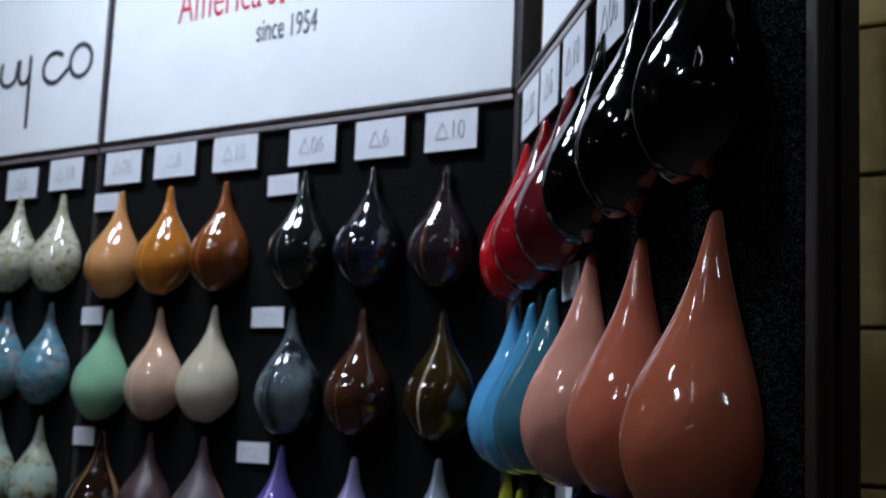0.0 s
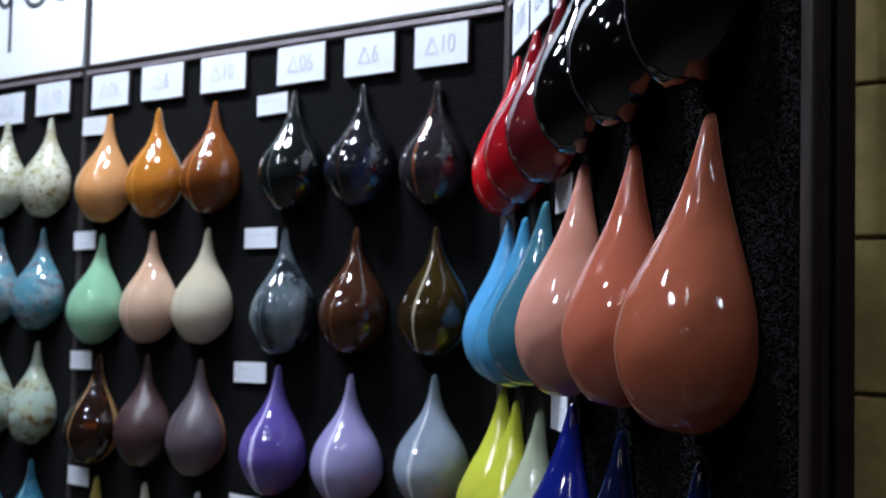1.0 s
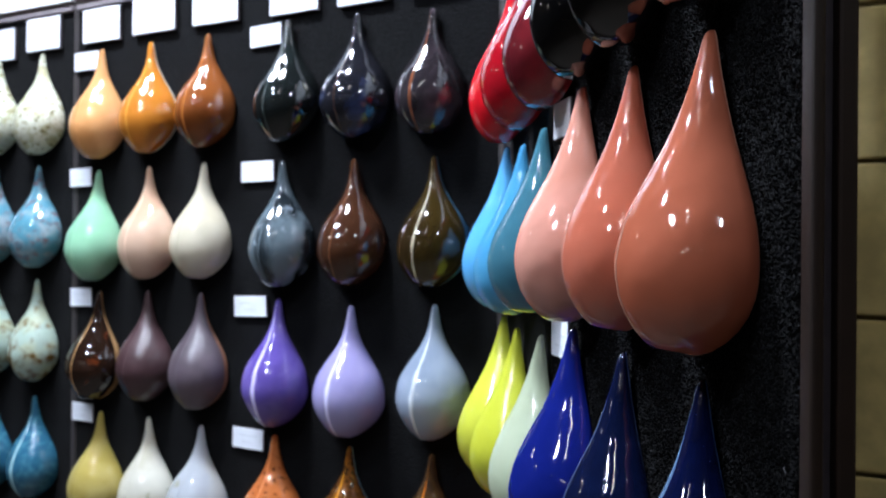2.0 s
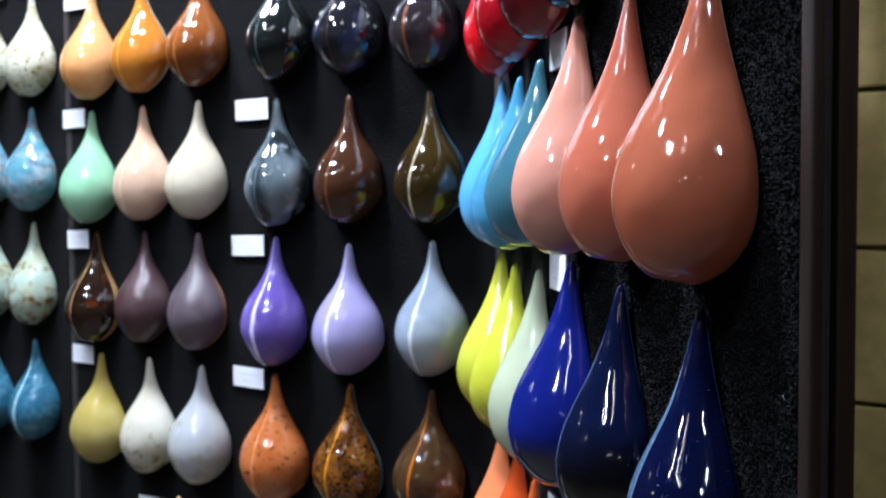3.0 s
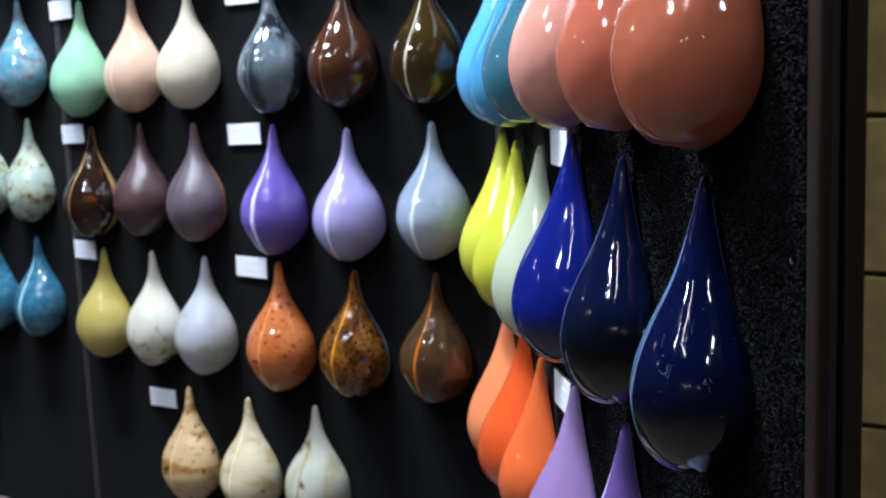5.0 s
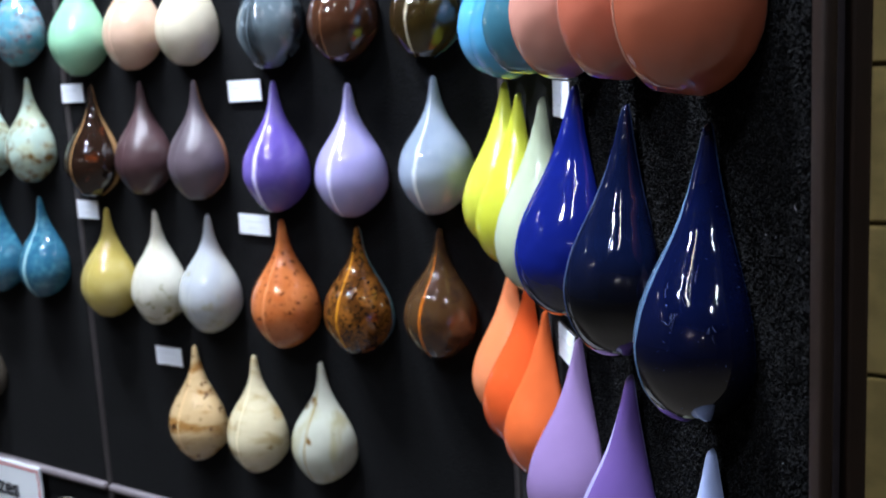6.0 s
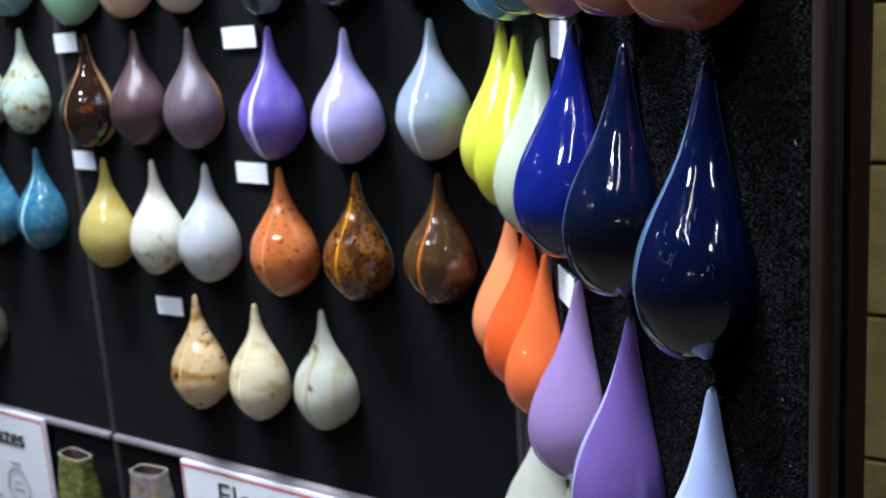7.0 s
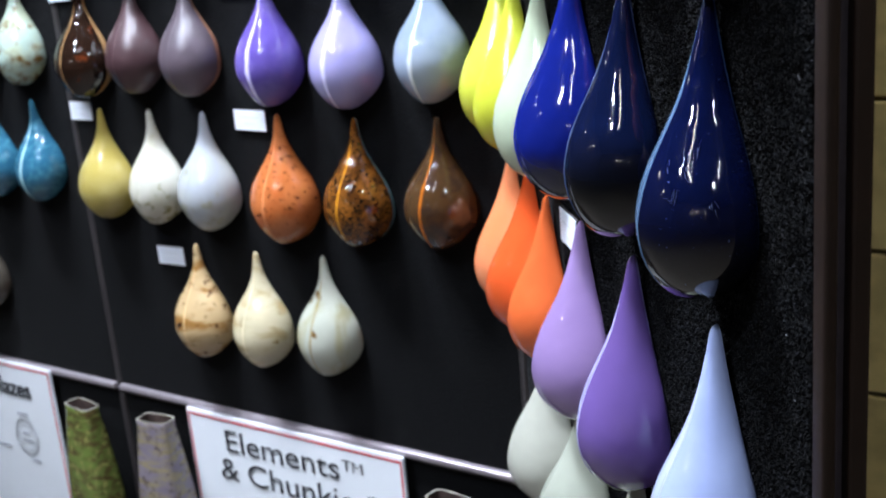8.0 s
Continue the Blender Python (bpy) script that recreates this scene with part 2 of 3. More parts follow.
header_mid = header("B", -0.764, -0.012, "header_middle", "white header board with red and grey lettering")
header_side = header("B", -1.54, -0.782, "header_side", "white header board with a mark of grey strokes")
header_ang = header("R", 0.122, 0.76, "header_angled", "white header board on the angled panel")
rail("B", -0.766, -0.006, RAIL_TOP, "header_rail", "black and silver rail under the white header")
rail("B", -1.54, -0.778, RAIL_TOP, "header_rail", "black and silver rail under the white header")
rail("R", 0.012, 0.762, RAIL_TOP, "header_rail", "black and silver rail under the white header")
for u0, u1 in ((-0.766, -0.006), (-1.54, -0.778)):
    base = empty("lower_rail", on("B", 0, 0, 0))
    tagged(base, "slim silver rail under the black carpet panel", "rail", "rails of the display stand", "structure")
    part("silver_strip", box(u0, u1, RAIL_LOW - 0.004, RAIL_LOW + 0.006, -0.02, 0.009, 0.003, 3), SILVER, base, "satin silver strip", True)
    part("shadow_lip", box(u0, u1, RAIL_LOW - 0.009, RAIL_LOW - 0.0045, -0.02, 0.004, 0.001), BLACK_METAL, base, "black lip")
post("B", -0.778, -0.766, "seam_post", "slim dark post between two panels", 0.001)
post("B", -0.006, 0.0, "corner_post", "dark post where two panels meet")
post("R", 0.002, 0.011, "corner_post", "dark post where two panels meet")


POST = plain("brown_black_anodised_aluminium", "20150f", 0.5, 0.0, 0.14, 60.0, spec=0.3)


def end_post():
    base = empty("end_post", on("R", 0, 0, 0))
    tagged(base, "black anodised aluminium end post with a groove", "post", "posts of the display stand", "structure")
    part("front_bead", box(0.770, 0.784, 0, 2.25, -0.006, 0.001, 0.0028, 4), POST, base, "rounded front bead", True)
    part("groove", box(0.771, 0.777, 0, 2.25, -0.012, -0.006), CARD_CORE, base, "dark groove")
    part("rear_flange", box(0.770, 0.784, 0, 2.25, -0.0222, -0.012, 0.0018, 2), POST, base, "rear flange")


end_post()

# ---- lamps ----
def spot(place, aim, size, watts, long=0.0):
    m = look(place, aim)
    base = empty("track_spot", m)
    tagged(base, "black track spotlight aimed at the display", "spotlight", "track spotlights")
    bm = bmesh.new()
    if long:
        box(-size, size, -long * 0.55, long * 0.55, 0.012, 0.11, 0.006, 2, bm)
    else:
        bmesh.ops.create_cone(bm, cap_ends=False, segments=32, radius1=size * 0.8, radius2=size * 0.72, depth=0.16, matrix=Matrix.Translation((0, 0, 0.03)))
        bmesh.ops.create_circle(bm, cap_ends=True, segments=32, radius=size * 0.72, matrix=Matrix.Translation((0, 0, 0.11)))
    part("housing", bm, BLACK_METAL, base)
    up = base.matrix_world.inverted() @ Vector((place[0], place[1], 4.2))
    bm = bmesh.new()
    q = up.to_track_quat("Z", "Y").to_matrix().to_4x4()
    bmesh.ops.create_cone(bm, cap_ends=True, segments=12, radius1=0.01, radius2=0.01, depth=up.length - 0.12, matrix=q @ Matrix.Translation((0, 0, up.length / 2 + 0.06)))
    part("stem", bm, BLACK_METAL, base)
    la = bpy.data.lights.new("spot_face", "AREA")
    la.shape, la.size, la.size_y, la.energy, la.color, la.spread = "RECTANGLE", size, long or size, watts, (0.845, 0.945, 1.14), radians(130)
    ob = new("spot_face", la)
    ob.parent = base


for s in SPOTS:
    spot(*s)
for a, b in TUBES:
    a, b = Vector(a), Vector(b)
    base = empty("tube_lamp", Matrix.Translation((a + b) / 2) @ (b - a).to_track_quat("X", "Z").to_matrix().to_4x4())
    tagged(base, "unseen bare white strip lamp under the hall ceiling", "strip lamp", "hall strip lamps")
    h = (b - a).length / 2
    bm = bmesh.new()
    bmesh.ops.create_cone(bm, cap_ends=True, segments=12, radius1=0.012, radius2=0.012, depth=2 * h, matrix=pose(0, 0, 0, 0, 90, 0))
    part("tube", bm, LAMP_GLOW, base, "glowing tube")
    part("tray", box(-h, h, -0.04, 0.04, 0.03, 0.07, 0.004), BLACK_METAL, base)
    for x in (-h * 0.8, h * 0.8):
        part("hanger", box(x - 0.004, x + 0.004, -0.004, 0.004, 0.07, 4.2 - a.z), BLACK_METAL, base)

for g in GLOBES:
    base = empty("globe_lamp", Matrix.Translation(g))
    tagged(base, "round white globe lamp hanging in the hall", "globe lamp", "hall globe lamps")
    bm = bmesh.new()
    bmesh.ops.create_uvsphere(bm, u_segments=24, v_segments=12, radius=0.07)
    part("globe", bm, GLOBE_GLOW, base, "glowing white globe", True)
    part("stem", box(-0.006, 0.006, -0.006, 0.006, 0.06, 4.2 - g[2]), BLACK_METAL, base)

# ---- glazed drops ----
PROFILE = [(0, .012), (.003, .036), (.009, .058), (.022, .080), (.045, .098), (.08, .120), (.125, .155), (.18, .210), (.24, .285), (.30, .370), (.36, .472), (.42, .59), (.48, .712), (.54, .83), (.60, .925),
           (.66, .982), (.71, 1.0), (.76, .988), (.81, .94), (.86, .85), (.905, .72), (.94, .58), (.965, .44), (.985, .28), (.997, .12)]
# the drops of the straight panels: rounder shoulders, a foot drawn to a chin
GARLIC = [(0, .014), (.003, .038), (.009, .060), (.022, .082), (.045, .098), (.08, .116), (.125, .140), (.18, .182), (.24, .255), (.30, .362), (.36, .500), (.42, .652), (.48, .795), (.54, .905), (.60, .972),
          (.66, .997), (.71, 1.0), (.76, .975), (.81, .912), (.86, .808), (.905, .672), (.94, .530), (.965, .40), (.985, .255), (.997, .115)]
DEPTH = ((0, .03), (.012, .09), (.045, .13), (.08, .165), (.125, .215), (.18, .28), (.24, .355), (.30, .44), (.36, .54), (.42, .655), (.48, .77), (.54, .87), (.60, .95), (.66, 1.0), (.71, 1.025), (1, 1.025))
GARLIC_DEPTH = ((0, .03), (.012, .08), (.045, .115), (.08, .14), (.125, .17), (.18, .215), (.24, .28), (.30, .37), (.36, .49), (.42, .63), (.48, .77), (.54, .885), (.60, .96), (.66, 1.01), (.71, 1.025), (1, 1.025))
DROP_H, DROP_W, DROP_D = 0.165, 0.0515, 0.0522


def drop_mesh(rng, skew=0.0, point=0.0, profile=PROFILE, depth=DEPTH):
    """Teardrop tile: flat back, two swelling cheeks that meet in a soft keel; the tip is at the origin."""
    bm = bmesh.new()
    uvl = bm.loops.layers.uv.new("uv")
    w0, d0 = DROP_W * rng.uniform(0.97, 1.03), DROP_D * rng.uniform(0.95, 1.05)
    keel, lean = rng.uniform(0.12, 0.19), rng.uniform(-0.003, 0.003)
    skew += rng.uniform(-0.003, 0.003)
    foot = rng.uniform(0.015, 0.045)
    wob = [rng.uniform(-0.025, 0.025) for _ in range(4)]
    k = 12
    rings, keel_line = [], []
    for t, r in profile:
        y = -t * DROP_H
        r *= 1 - point * min(1.0, max(0.0, (t - 0.74) / 0.17))
        w = w0 * r * (1 + wob[0] * math.sin(5 * t + 9 * wob[1]))
        lift = 0.005 * max(0.0, 1 - t / 0.5) ** 1.3
        d = d0 * float(np.interp(t, [q[0] for q in depth], [q[1] for q in depth])) + lift
        if t > 0.71:      # the foot is round all about
            mid = 0.40 * d0
            d, lift = mid + (1.025 * d0 - mid) * r, mid * (1 - r) ** 1.2
        lip = lift + min(0.0014, 0.3 * (d - lift))
        cx = lean * math.sin(math.pi * t)
        ring = [(cx - w * 0.97, lift, 0.0)]
        for j in range(-k, k + 1):
            th = (1 - abs(j) / k) * math.pi / 2
            s = -1 if j < 0 else 1
            o = (d - lip) * ((1 - keel) * math.sin(th) + keel * (1 - math.cos(th))) + lip
            sag = 1 + wob[2] * math.sin(2 * th) * s
            ring.append((cx + s * w * math.cos(th) ** 0.92 * sag if abs(j) else cx, o, 0.5 + 0.45 * j / k))
        ring.append((cx + w * 0.97, lift, 1.0))
        keel_line.append((Vector((cx + skew * d / d0, max(y, -DROP_H * (1.0 - foot * d / d0)), d)), t))
        rings.append([(bm.verts.new((x + skew * o / d0, max(y, -DROP_H * (1.0 - foot * o / d0)), o)), u, t) for x, o, u in ring])

    def face(vs):
        f = bm.faces.new([v[0] for v in vs])
        for lp, v in zip(f.loops, vs):
            lp[uvl].uv = (v[1], v[2])
        f.smooth = True

    for a, b in zip(rings, rings[1:]):
        for i in range(len(a) - 1):
            face((a[i], b[i], b[i + 1], a[i + 1]))
        face((a[-1], b[-1], b[0], a[0]))
    for r in (rings[0], rings[-1]):
        face(r)
    bmesh.ops.recalc_face_normals(bm, faces=bm.faces)
    for a, b in zip(rings[5:], rings[6:]):
        bm.edges.get((a[k + 1][0], b[k + 1][0])).smooth = False
    for e in bm.edges:
        if e.calc_face_angle(0.0) > radians(55):
            e.smooth = False
    grid = [[(v[0].co.copy(),) for v in r] for r in rings]
    me = bpy.data.meshes.new("glazed_drop")
    bm.to_mesh(me)
    bm.free()
    # the raised bead of glaze along the keel
    bead = bmesh.new()
    prev = None
    for co, t in keel_line:
        if not 0.10 < t < 0.98:
            continue
        fade = min(1.0, max(0.0, (t - 0.10) / 0.2), max(0.0, (0.98 - t) / 0.10))
        w = (0.0002 + 0.0010 * fade) * (1 + 0.2 * math.sin(23 * t + 40 * wob[3]))
        row = [bead.verts.new(co + Vector((w * math.cos(a), 0, 0.0009 * fade * math.sin(a) - 0.0004))) for a in (math.pi, 2.2, math.pi / 2, 0.94, 0)]
        if prev:
            for q in range(4):
                bead.faces.new((prev[q], prev[q + 1], row[q + 1], row[q])).smooth = True
        prev = row
    return me, bead, [[v[0] for v in r] for r in grid]


def scuffs(ob, grid, places, rng):
    """Short pale scratches lying on the glaze, round the given places (across, down, spread, count)."""
    ts = [q[0] for q in PROFILE]

    def at(u, v):
        i = float(np.interp(v, ts, range(len(ts))))
        j = (u - 0.5) / 0.45 * 12 + 13
        a, b = int(i), int(j)
        top = grid[a][b].lerp(grid[a][b + 1], j - b)
        return top.lerp(grid[a + 1][b].lerp(grid[a + 1][b + 1], j - b), i - a)

    bm = bmesh.new()
    for u0, v0, spread, count in places:
        for _ in range(count):
            u, v = u0 + rng.gauss(0, spread * 0.5), v0 + rng.gauss(0, spread)
            turn, size = rng.gauss(1.4, 0.6), abs(rng.gauss(0, 0.03)) + 0.004
            wide = rng.uniform(0.00005, 0.00017)
            prev = None
            for q in np.linspace(-0.5, 0.5, 5):
                uu, vv = u + q * size * math.cos(turn) + rng.gauss(0, 0.001), v + q * size * math.sin(turn)
                p, px, py = at(uu, vv), at(uu + 0.01, vv), at(uu, vv + 0.01)
                n = (py - p).cross(px - p).normalized()
                side = (px - p).normalized() * wide * (1.2 - abs(2 * q))
                row = (bm.verts.new(p + n * 0.0002 - side), bm.verts.new(p + n * 0.00035), bm.verts.new(p + n * 0.0002 + side))
                if prev:
                    bm.faces.new((prev[0], prev[1], row[1], row[0]))
                    bm.faces.new((prev[1], prev[2], row[2], row[1]))
                prev = row
    part("scuff_marks", bm, SCUFF, ob, "pale scratches in the glaze")


SCUFF = plain("scuffed_glaze", "7f8da6", 0.55)
RNG = random.Random(7)


def drop(panel_key, u, v, size, skew, material, label, ridge=None):
    me, bead, grid = drop_mesh(RNG, skew, RNG.uniform(0.0, 0.09) if panel_key == "B" else 0.0, *((GARLIC, GARLIC_DEPTH) if panel_key == "B" else (PROFILE, DEPTH)))
    me.materials.append(material)
    ob = new("glazed_drop", me)
    ob.matrix_world = on(panel_key, u, v, 0.001, RNG.uniform(-1.0, 1.0)) @ Matrix.Scale(size, 4)
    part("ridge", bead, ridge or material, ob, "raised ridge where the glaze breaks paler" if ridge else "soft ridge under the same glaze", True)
    if "scuffed" in label:
        scuffs(ob, grid, ((0.70, 0.50, 0.022, 14), (0.655, 0.60, 0.018, 12), (0.80, 0.63, 0.016, 4), (0.60, 0.52, 0.014, 3)), random.Random(3))
    tagged(ob, label, "ceramic drop", "glazed drops on the " + ("back" if panel_key == "B" else "angled") + " panels")
    return ob


GLAZE = {
    "cream_olive": (glaze("cream_olive_glaze", 'c2c3b0', 'a8a482', 60, .46, .62, speck='6a5f38', speck_cut=(.56,.68), fine=2.4), "cream glazed ceramic drop with olive mottling"),
    "peach": (glaze("peach_glaze", 'c8915f', 'b87f4c', 12), "peach-tan glossy ceramic drop"),
    "amber": (glaze("amber_glaze", 'ad6a26', '9a5a1c', 14, ridge='c98a3a', ridge_w=.02, rim='b9b3a4', rimw=.07), "amber orange glossy ceramic drop", plain("amber_ridge", "c98a3a", 0.12)),
    "rust": (glaze("rust_glaze", '7a4420', '5e3014', 14, ridge='a0602c', ridge_w=.02), "rust-brown glossy ceramic drop", plain("rust_ridge", "a0602c", 0.12)),
    "black_green": (glaze("black_green_glaze", '121515', '1c2222', 30, .5,.7, ridge='3c4442', ridge_w=.012, streak=True), "black-green glossy ceramic drop", plain("black_green_ridge", "3c4442", 0.12)),
    # the blue sheen is mixed into the base colour as soft patches
    "black_blue": (glaze("black_blue_glaze", '17171c', '38456a', 13, .56,.74, ridge='3c2c26', ridge_w=.012), "black glossy ceramic drop with a blue sheen painted in", plain("black_blue_ridge", "3c2c26", 0.12)),
    "black_rust": (glaze("black_rust_glaze", '231f22', '3a3036', 18, ridge='7a4428', ridge_w=.018), "grey-black ceramic drop with a rust ridge", plain("black_rust_ridge", "7a4428", 0.12)),
    "blue_mottle": (glaze("blue_mottle_glaze", '4f8494', '8a9aa0', 50, .42,.68, speck='6e5458', speck_cut=(.48,.74), fine=1.6), "blue ceramic drop mottled with red-brown"),
    "mint": (glaze("mint_glaze", '86b694', 'a0ac78', 9, .58,.72), "mint green glossy ceramic drop"),
    "beige": (glaze("beige_glaze", 'c6a68e', 'bc987e', 12), "beige-pink glossy ceramic drop", plain("beige_ridge", "dfbca2", 0.12)),
    "ivory": (glaze("ivory_glaze", 'bcb49e', 'b4aa92', 10), "ivory glossy ceramic drop"),
    "slate": (glaze("slate_glaze", '566268', '1e2428', 40, .42,.62, streak=True, speck='77828a', speck_cut=(.60,.76), fine=1.5), "slate grey ceramic drop with dark streaks"),
    "brown": (glaze("brown_glaze", '3a2216', '5a3620', 14, .5,.75, ridge='6b4630', ridge_w=.012), "dark brown glossy ceramic drop", plain("brown_ridge", "6b4630", 0.12)),
    "olive_brown": (glaze("olive_brown_glaze", '32260f', '241a0c', 16, ridge='c0b296', ridge_w=.018, rim='3f6178', rimw=.10), "dark olive-brown ceramic drop with a pale ridge", plain("olive_brown_ridge", "c0b296", 0.12)),
    "celadon_spot": (glaze("celadon_spot_glaze", 'a0b2a4', 'a6ae94', 30, speck='664a1c', speck_cut=(.60,.86), fine=2.0, low=.20), "pale celadon ceramic drop with brown spots"),
    "brown_black": (glaze("brown_black_glaze", '22150f', '6a3016', 20, .58,.70, rim='9a7650', rimw=.11), "brown-black glossy ceramic drop with tan edge"),
    "plum_brown": (glaze("plum_brown_glaze", '3f2c2e', '4a3638', 10, rough=.30), "plum-brown satin ceramic drop"),
    "plum_grey": (glaze("plum_grey_glaze", '50464c', '5c5058', 10, rim='9a6a4e', rimw=.09, rough=.32), "plum-grey satin ceramic drop with a copper edge", plain("plum_grey_ridge", "5a5056", 0.3)),
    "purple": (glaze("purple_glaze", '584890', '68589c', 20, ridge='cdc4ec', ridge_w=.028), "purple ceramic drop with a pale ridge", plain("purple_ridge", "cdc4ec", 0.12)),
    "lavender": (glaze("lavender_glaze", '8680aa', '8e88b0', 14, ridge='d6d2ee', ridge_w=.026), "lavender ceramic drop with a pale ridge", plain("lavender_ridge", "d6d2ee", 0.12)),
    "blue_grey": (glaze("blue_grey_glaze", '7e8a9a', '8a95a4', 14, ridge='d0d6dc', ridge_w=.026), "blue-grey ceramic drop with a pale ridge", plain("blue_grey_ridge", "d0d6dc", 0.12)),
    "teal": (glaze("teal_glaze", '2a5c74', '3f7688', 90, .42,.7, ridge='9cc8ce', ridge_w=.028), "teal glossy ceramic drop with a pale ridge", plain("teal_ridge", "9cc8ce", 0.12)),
    "mustard": (glaze("mustard_glaze", 'a3924c', 'b0a060', 14), "olive-yellow glossy ceramic drop"),
    "cream": (glaze("cream_glaze", 'c2bfb0', 'b4af98', 30, .46,.74, speck='7d7a56', speck_cut=(.94,1.12), fine=2.4, low=.56), "cream ceramic drop with faint tan staining"),
    "ice": (glaze("ice_glaze", 'a0a4a8', 'a5a6a0', 20, speck='8c8a70', speck_cut=(.92,1.10), fine=1.6, low=.56), "pale ice-blue ceramic drop"),
    "orange_speck": (glaze("orange_speck_glaze", 'b06436', 'a6582c', 30, speck='5a2c14', speck_cut=(.57,.70), fine=5, ridge='cc8a60', ridge_w=.02), "burnt orange speckled ceramic drop", plain("orange_speck_ridge", "cc7a4a", 0.12)),
    "tortoise": (glaze("tortoise_glaze", '74461a', '4a2a10', 60, .46,.60, speck='1c1209', speck_cut=(.46,.66), fine=3.4, ridge='d08a24', ridge_w=.018, rim='6a8a94', rimw=.07), "brown tortoiseshell ceramic drop with an amber ridge", plain("tortoise_ridge", "d08a24", 0.12)),
    "brown_amber": (glaze("brown_amber_glaze", '45301c', '33241a', 50, .45,.65, ridge='b9661c', ridge_w=.02), "brown ceramic drop with an orange ridge", plain("brown_amber_ridge", "b9661c", 0.12)),
    "pewter": (glaze("pewter_glaze", '4a443c', '3a352e', 30, rough=.2), "pewter grey ceramic drop"),
    "tan_speck": (glaze("tan_speck_glaze", 'c2a67a', '946c3a', 30, .46,.64, band=True, speck='4a2c12', speck_cut=(.57,.70), fine=3.2), "tan ceramic drop with dark speckles", plain("tan_speck_ridge", "d5b17f", 0.12)),
    "cream_tan": (glaze("cream_tan_glaze", 'c6bb9a', 'a8946a', 34, .46,.70, band=True, speck='866c42', speck_cut=(.60,.78), fine=2), "cream ceramic drop with tan streaks", plain("cream_tan_ridge", "dfd3ad", 0.12)),
    "celadon_streak": (glaze("celadon_streak_glaze", 'b0b2a2', '9c9878', 34, .46,.68, ridge='6a5430', ridge_w=.016, streak=True, speck='6e5228', speck_cut=(.62,.74), fine=1.2), "pale celadon ceramic drop with a brown streak", plain("celadon_streak_ridge", "9a8a60", 0.12)),
    "red": (glaze("red_glaze", 'b5121c', '94101a', 12), "bright red glossy ceramic drop"),
    "deep_red": (glaze("deep_red_glaze", '8e0f1a', '6a0c14', 12), "deep red glossy ceramic drop"),
    "dark_red": (glaze("dark_red_glaze", '6a1c22', '4c141a', 12), "dark red glossy ceramic drop"),
    "black": (glaze("black_glaze", '050506', '0a0a0b', 12, rim='3c3c3e', rimw=.03, wave=.8), "black glossy ceramic drop", plain("black_ridge", "3c3c3e", 0.12)),
    "sky": (glaze("sky_glaze", '4f97c6', '62a4d0', 12), "sky blue glossy ceramic drop"),
    "azure": (glaze("azure_glaze", '3c82aa', '468cb2', 12), "azure blue glossy ceramic drop"),
    "deep_teal": (glaze("deep_teal_glaze", '376676', '40727f', 14), "deep teal glossy ceramic drop"),
    "coral_pink": (glaze("coral_pink_glaze", 'd09280', 'c98874', 8, wave=.6), "coral pink glossy ceramic drop", plain("coral_pink_ridge", "e59d87", 0.12)),
    "coral": (glaze("coral_glaze", 'c06c56', 'b8634c', 8, rim='c88674', rimw=.03, wave=.6), "coral glossy ceramic drop", plain("coral_ridge", "c88674", 0.12)),
    "terracotta": (glaze("terracotta_glaze", 'b8664c', 'af5d43', 8, rim='c88a74', rimw=.03, wave=.6), "terracotta glossy ceramic drop", plain("terracotta_ridge", "c88a74", 0.12)),
    "yellow": (glaze("yellow_glaze", 'b8bc40', 'b0b436', 8, rough=.17), "bright yellow glossy ceramic drop"),
    "pale_green": (glaze("pale_green_glaze", 'a6b094', 'acb69a', 8, rough=.13), "pale green glossy ceramic drop"),
    # the three blues have the shade of their foot painted into the colour
    "royal": (glaze("royal_glaze", '131f73', '111c6a', 8, foot_shade=('0a0f30', .84, 1.02), wave=.6), "royal blue glossy ceramic drop with shade painted on the foot", plain("royal_ridge", "19257a", 0.12)),
    "navy": (glaze("navy_glaze", '0b1535', '0a122f', 10, foot_shade=('0a0b0d', .58, .92), rim='3a4868', rimw=.03, wave=.6), "navy glossy ceramic drop with shade painted on the foot", plain("navy_ridge", "3a4868", 0.12)),
    # pale stripe beside this keel paints in the light its left cheek catches
    "dark_blue": (glaze("dark_blue_glaze", '081035', '070e2f', 60, foot_shade=('0a0a0d', .62, 1.0), rim='34466a', rimw=.03, ridge='5c7898', ridge_w=.075, off=.43, speck='5a6a90', speck_cut=(.70,.75), fine=8, wave=.6), "dark blue glossy ceramic drop, scuffed, with shade painted on the foot", plain("dark_blue_ridge", "5c7898", 0.12)),
    "salmon": (glaze("salmon_glaze", 'de8458', 'da7c4e', 8), "light orange glossy ceramic drop"),
    "orange": (glaze("orange_glaze", 'cc5226', 'c64c20', 8), "orange glossy ceramic drop"),
    "bright_orange": (glaze("bright_orange_glaze", 'd66434', 'd05e2e', 8), "lighter orange glossy ceramic drop"),
    "lilac": (glaze("lilac_glaze", '957cab', '8f76a4', 8), "lilac glossy ceramic drop"),
    # these two carry their lit left cheek as a paler painted stripe
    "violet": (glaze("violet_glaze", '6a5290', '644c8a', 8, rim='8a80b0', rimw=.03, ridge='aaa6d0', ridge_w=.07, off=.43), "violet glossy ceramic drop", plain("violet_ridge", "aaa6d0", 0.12)),
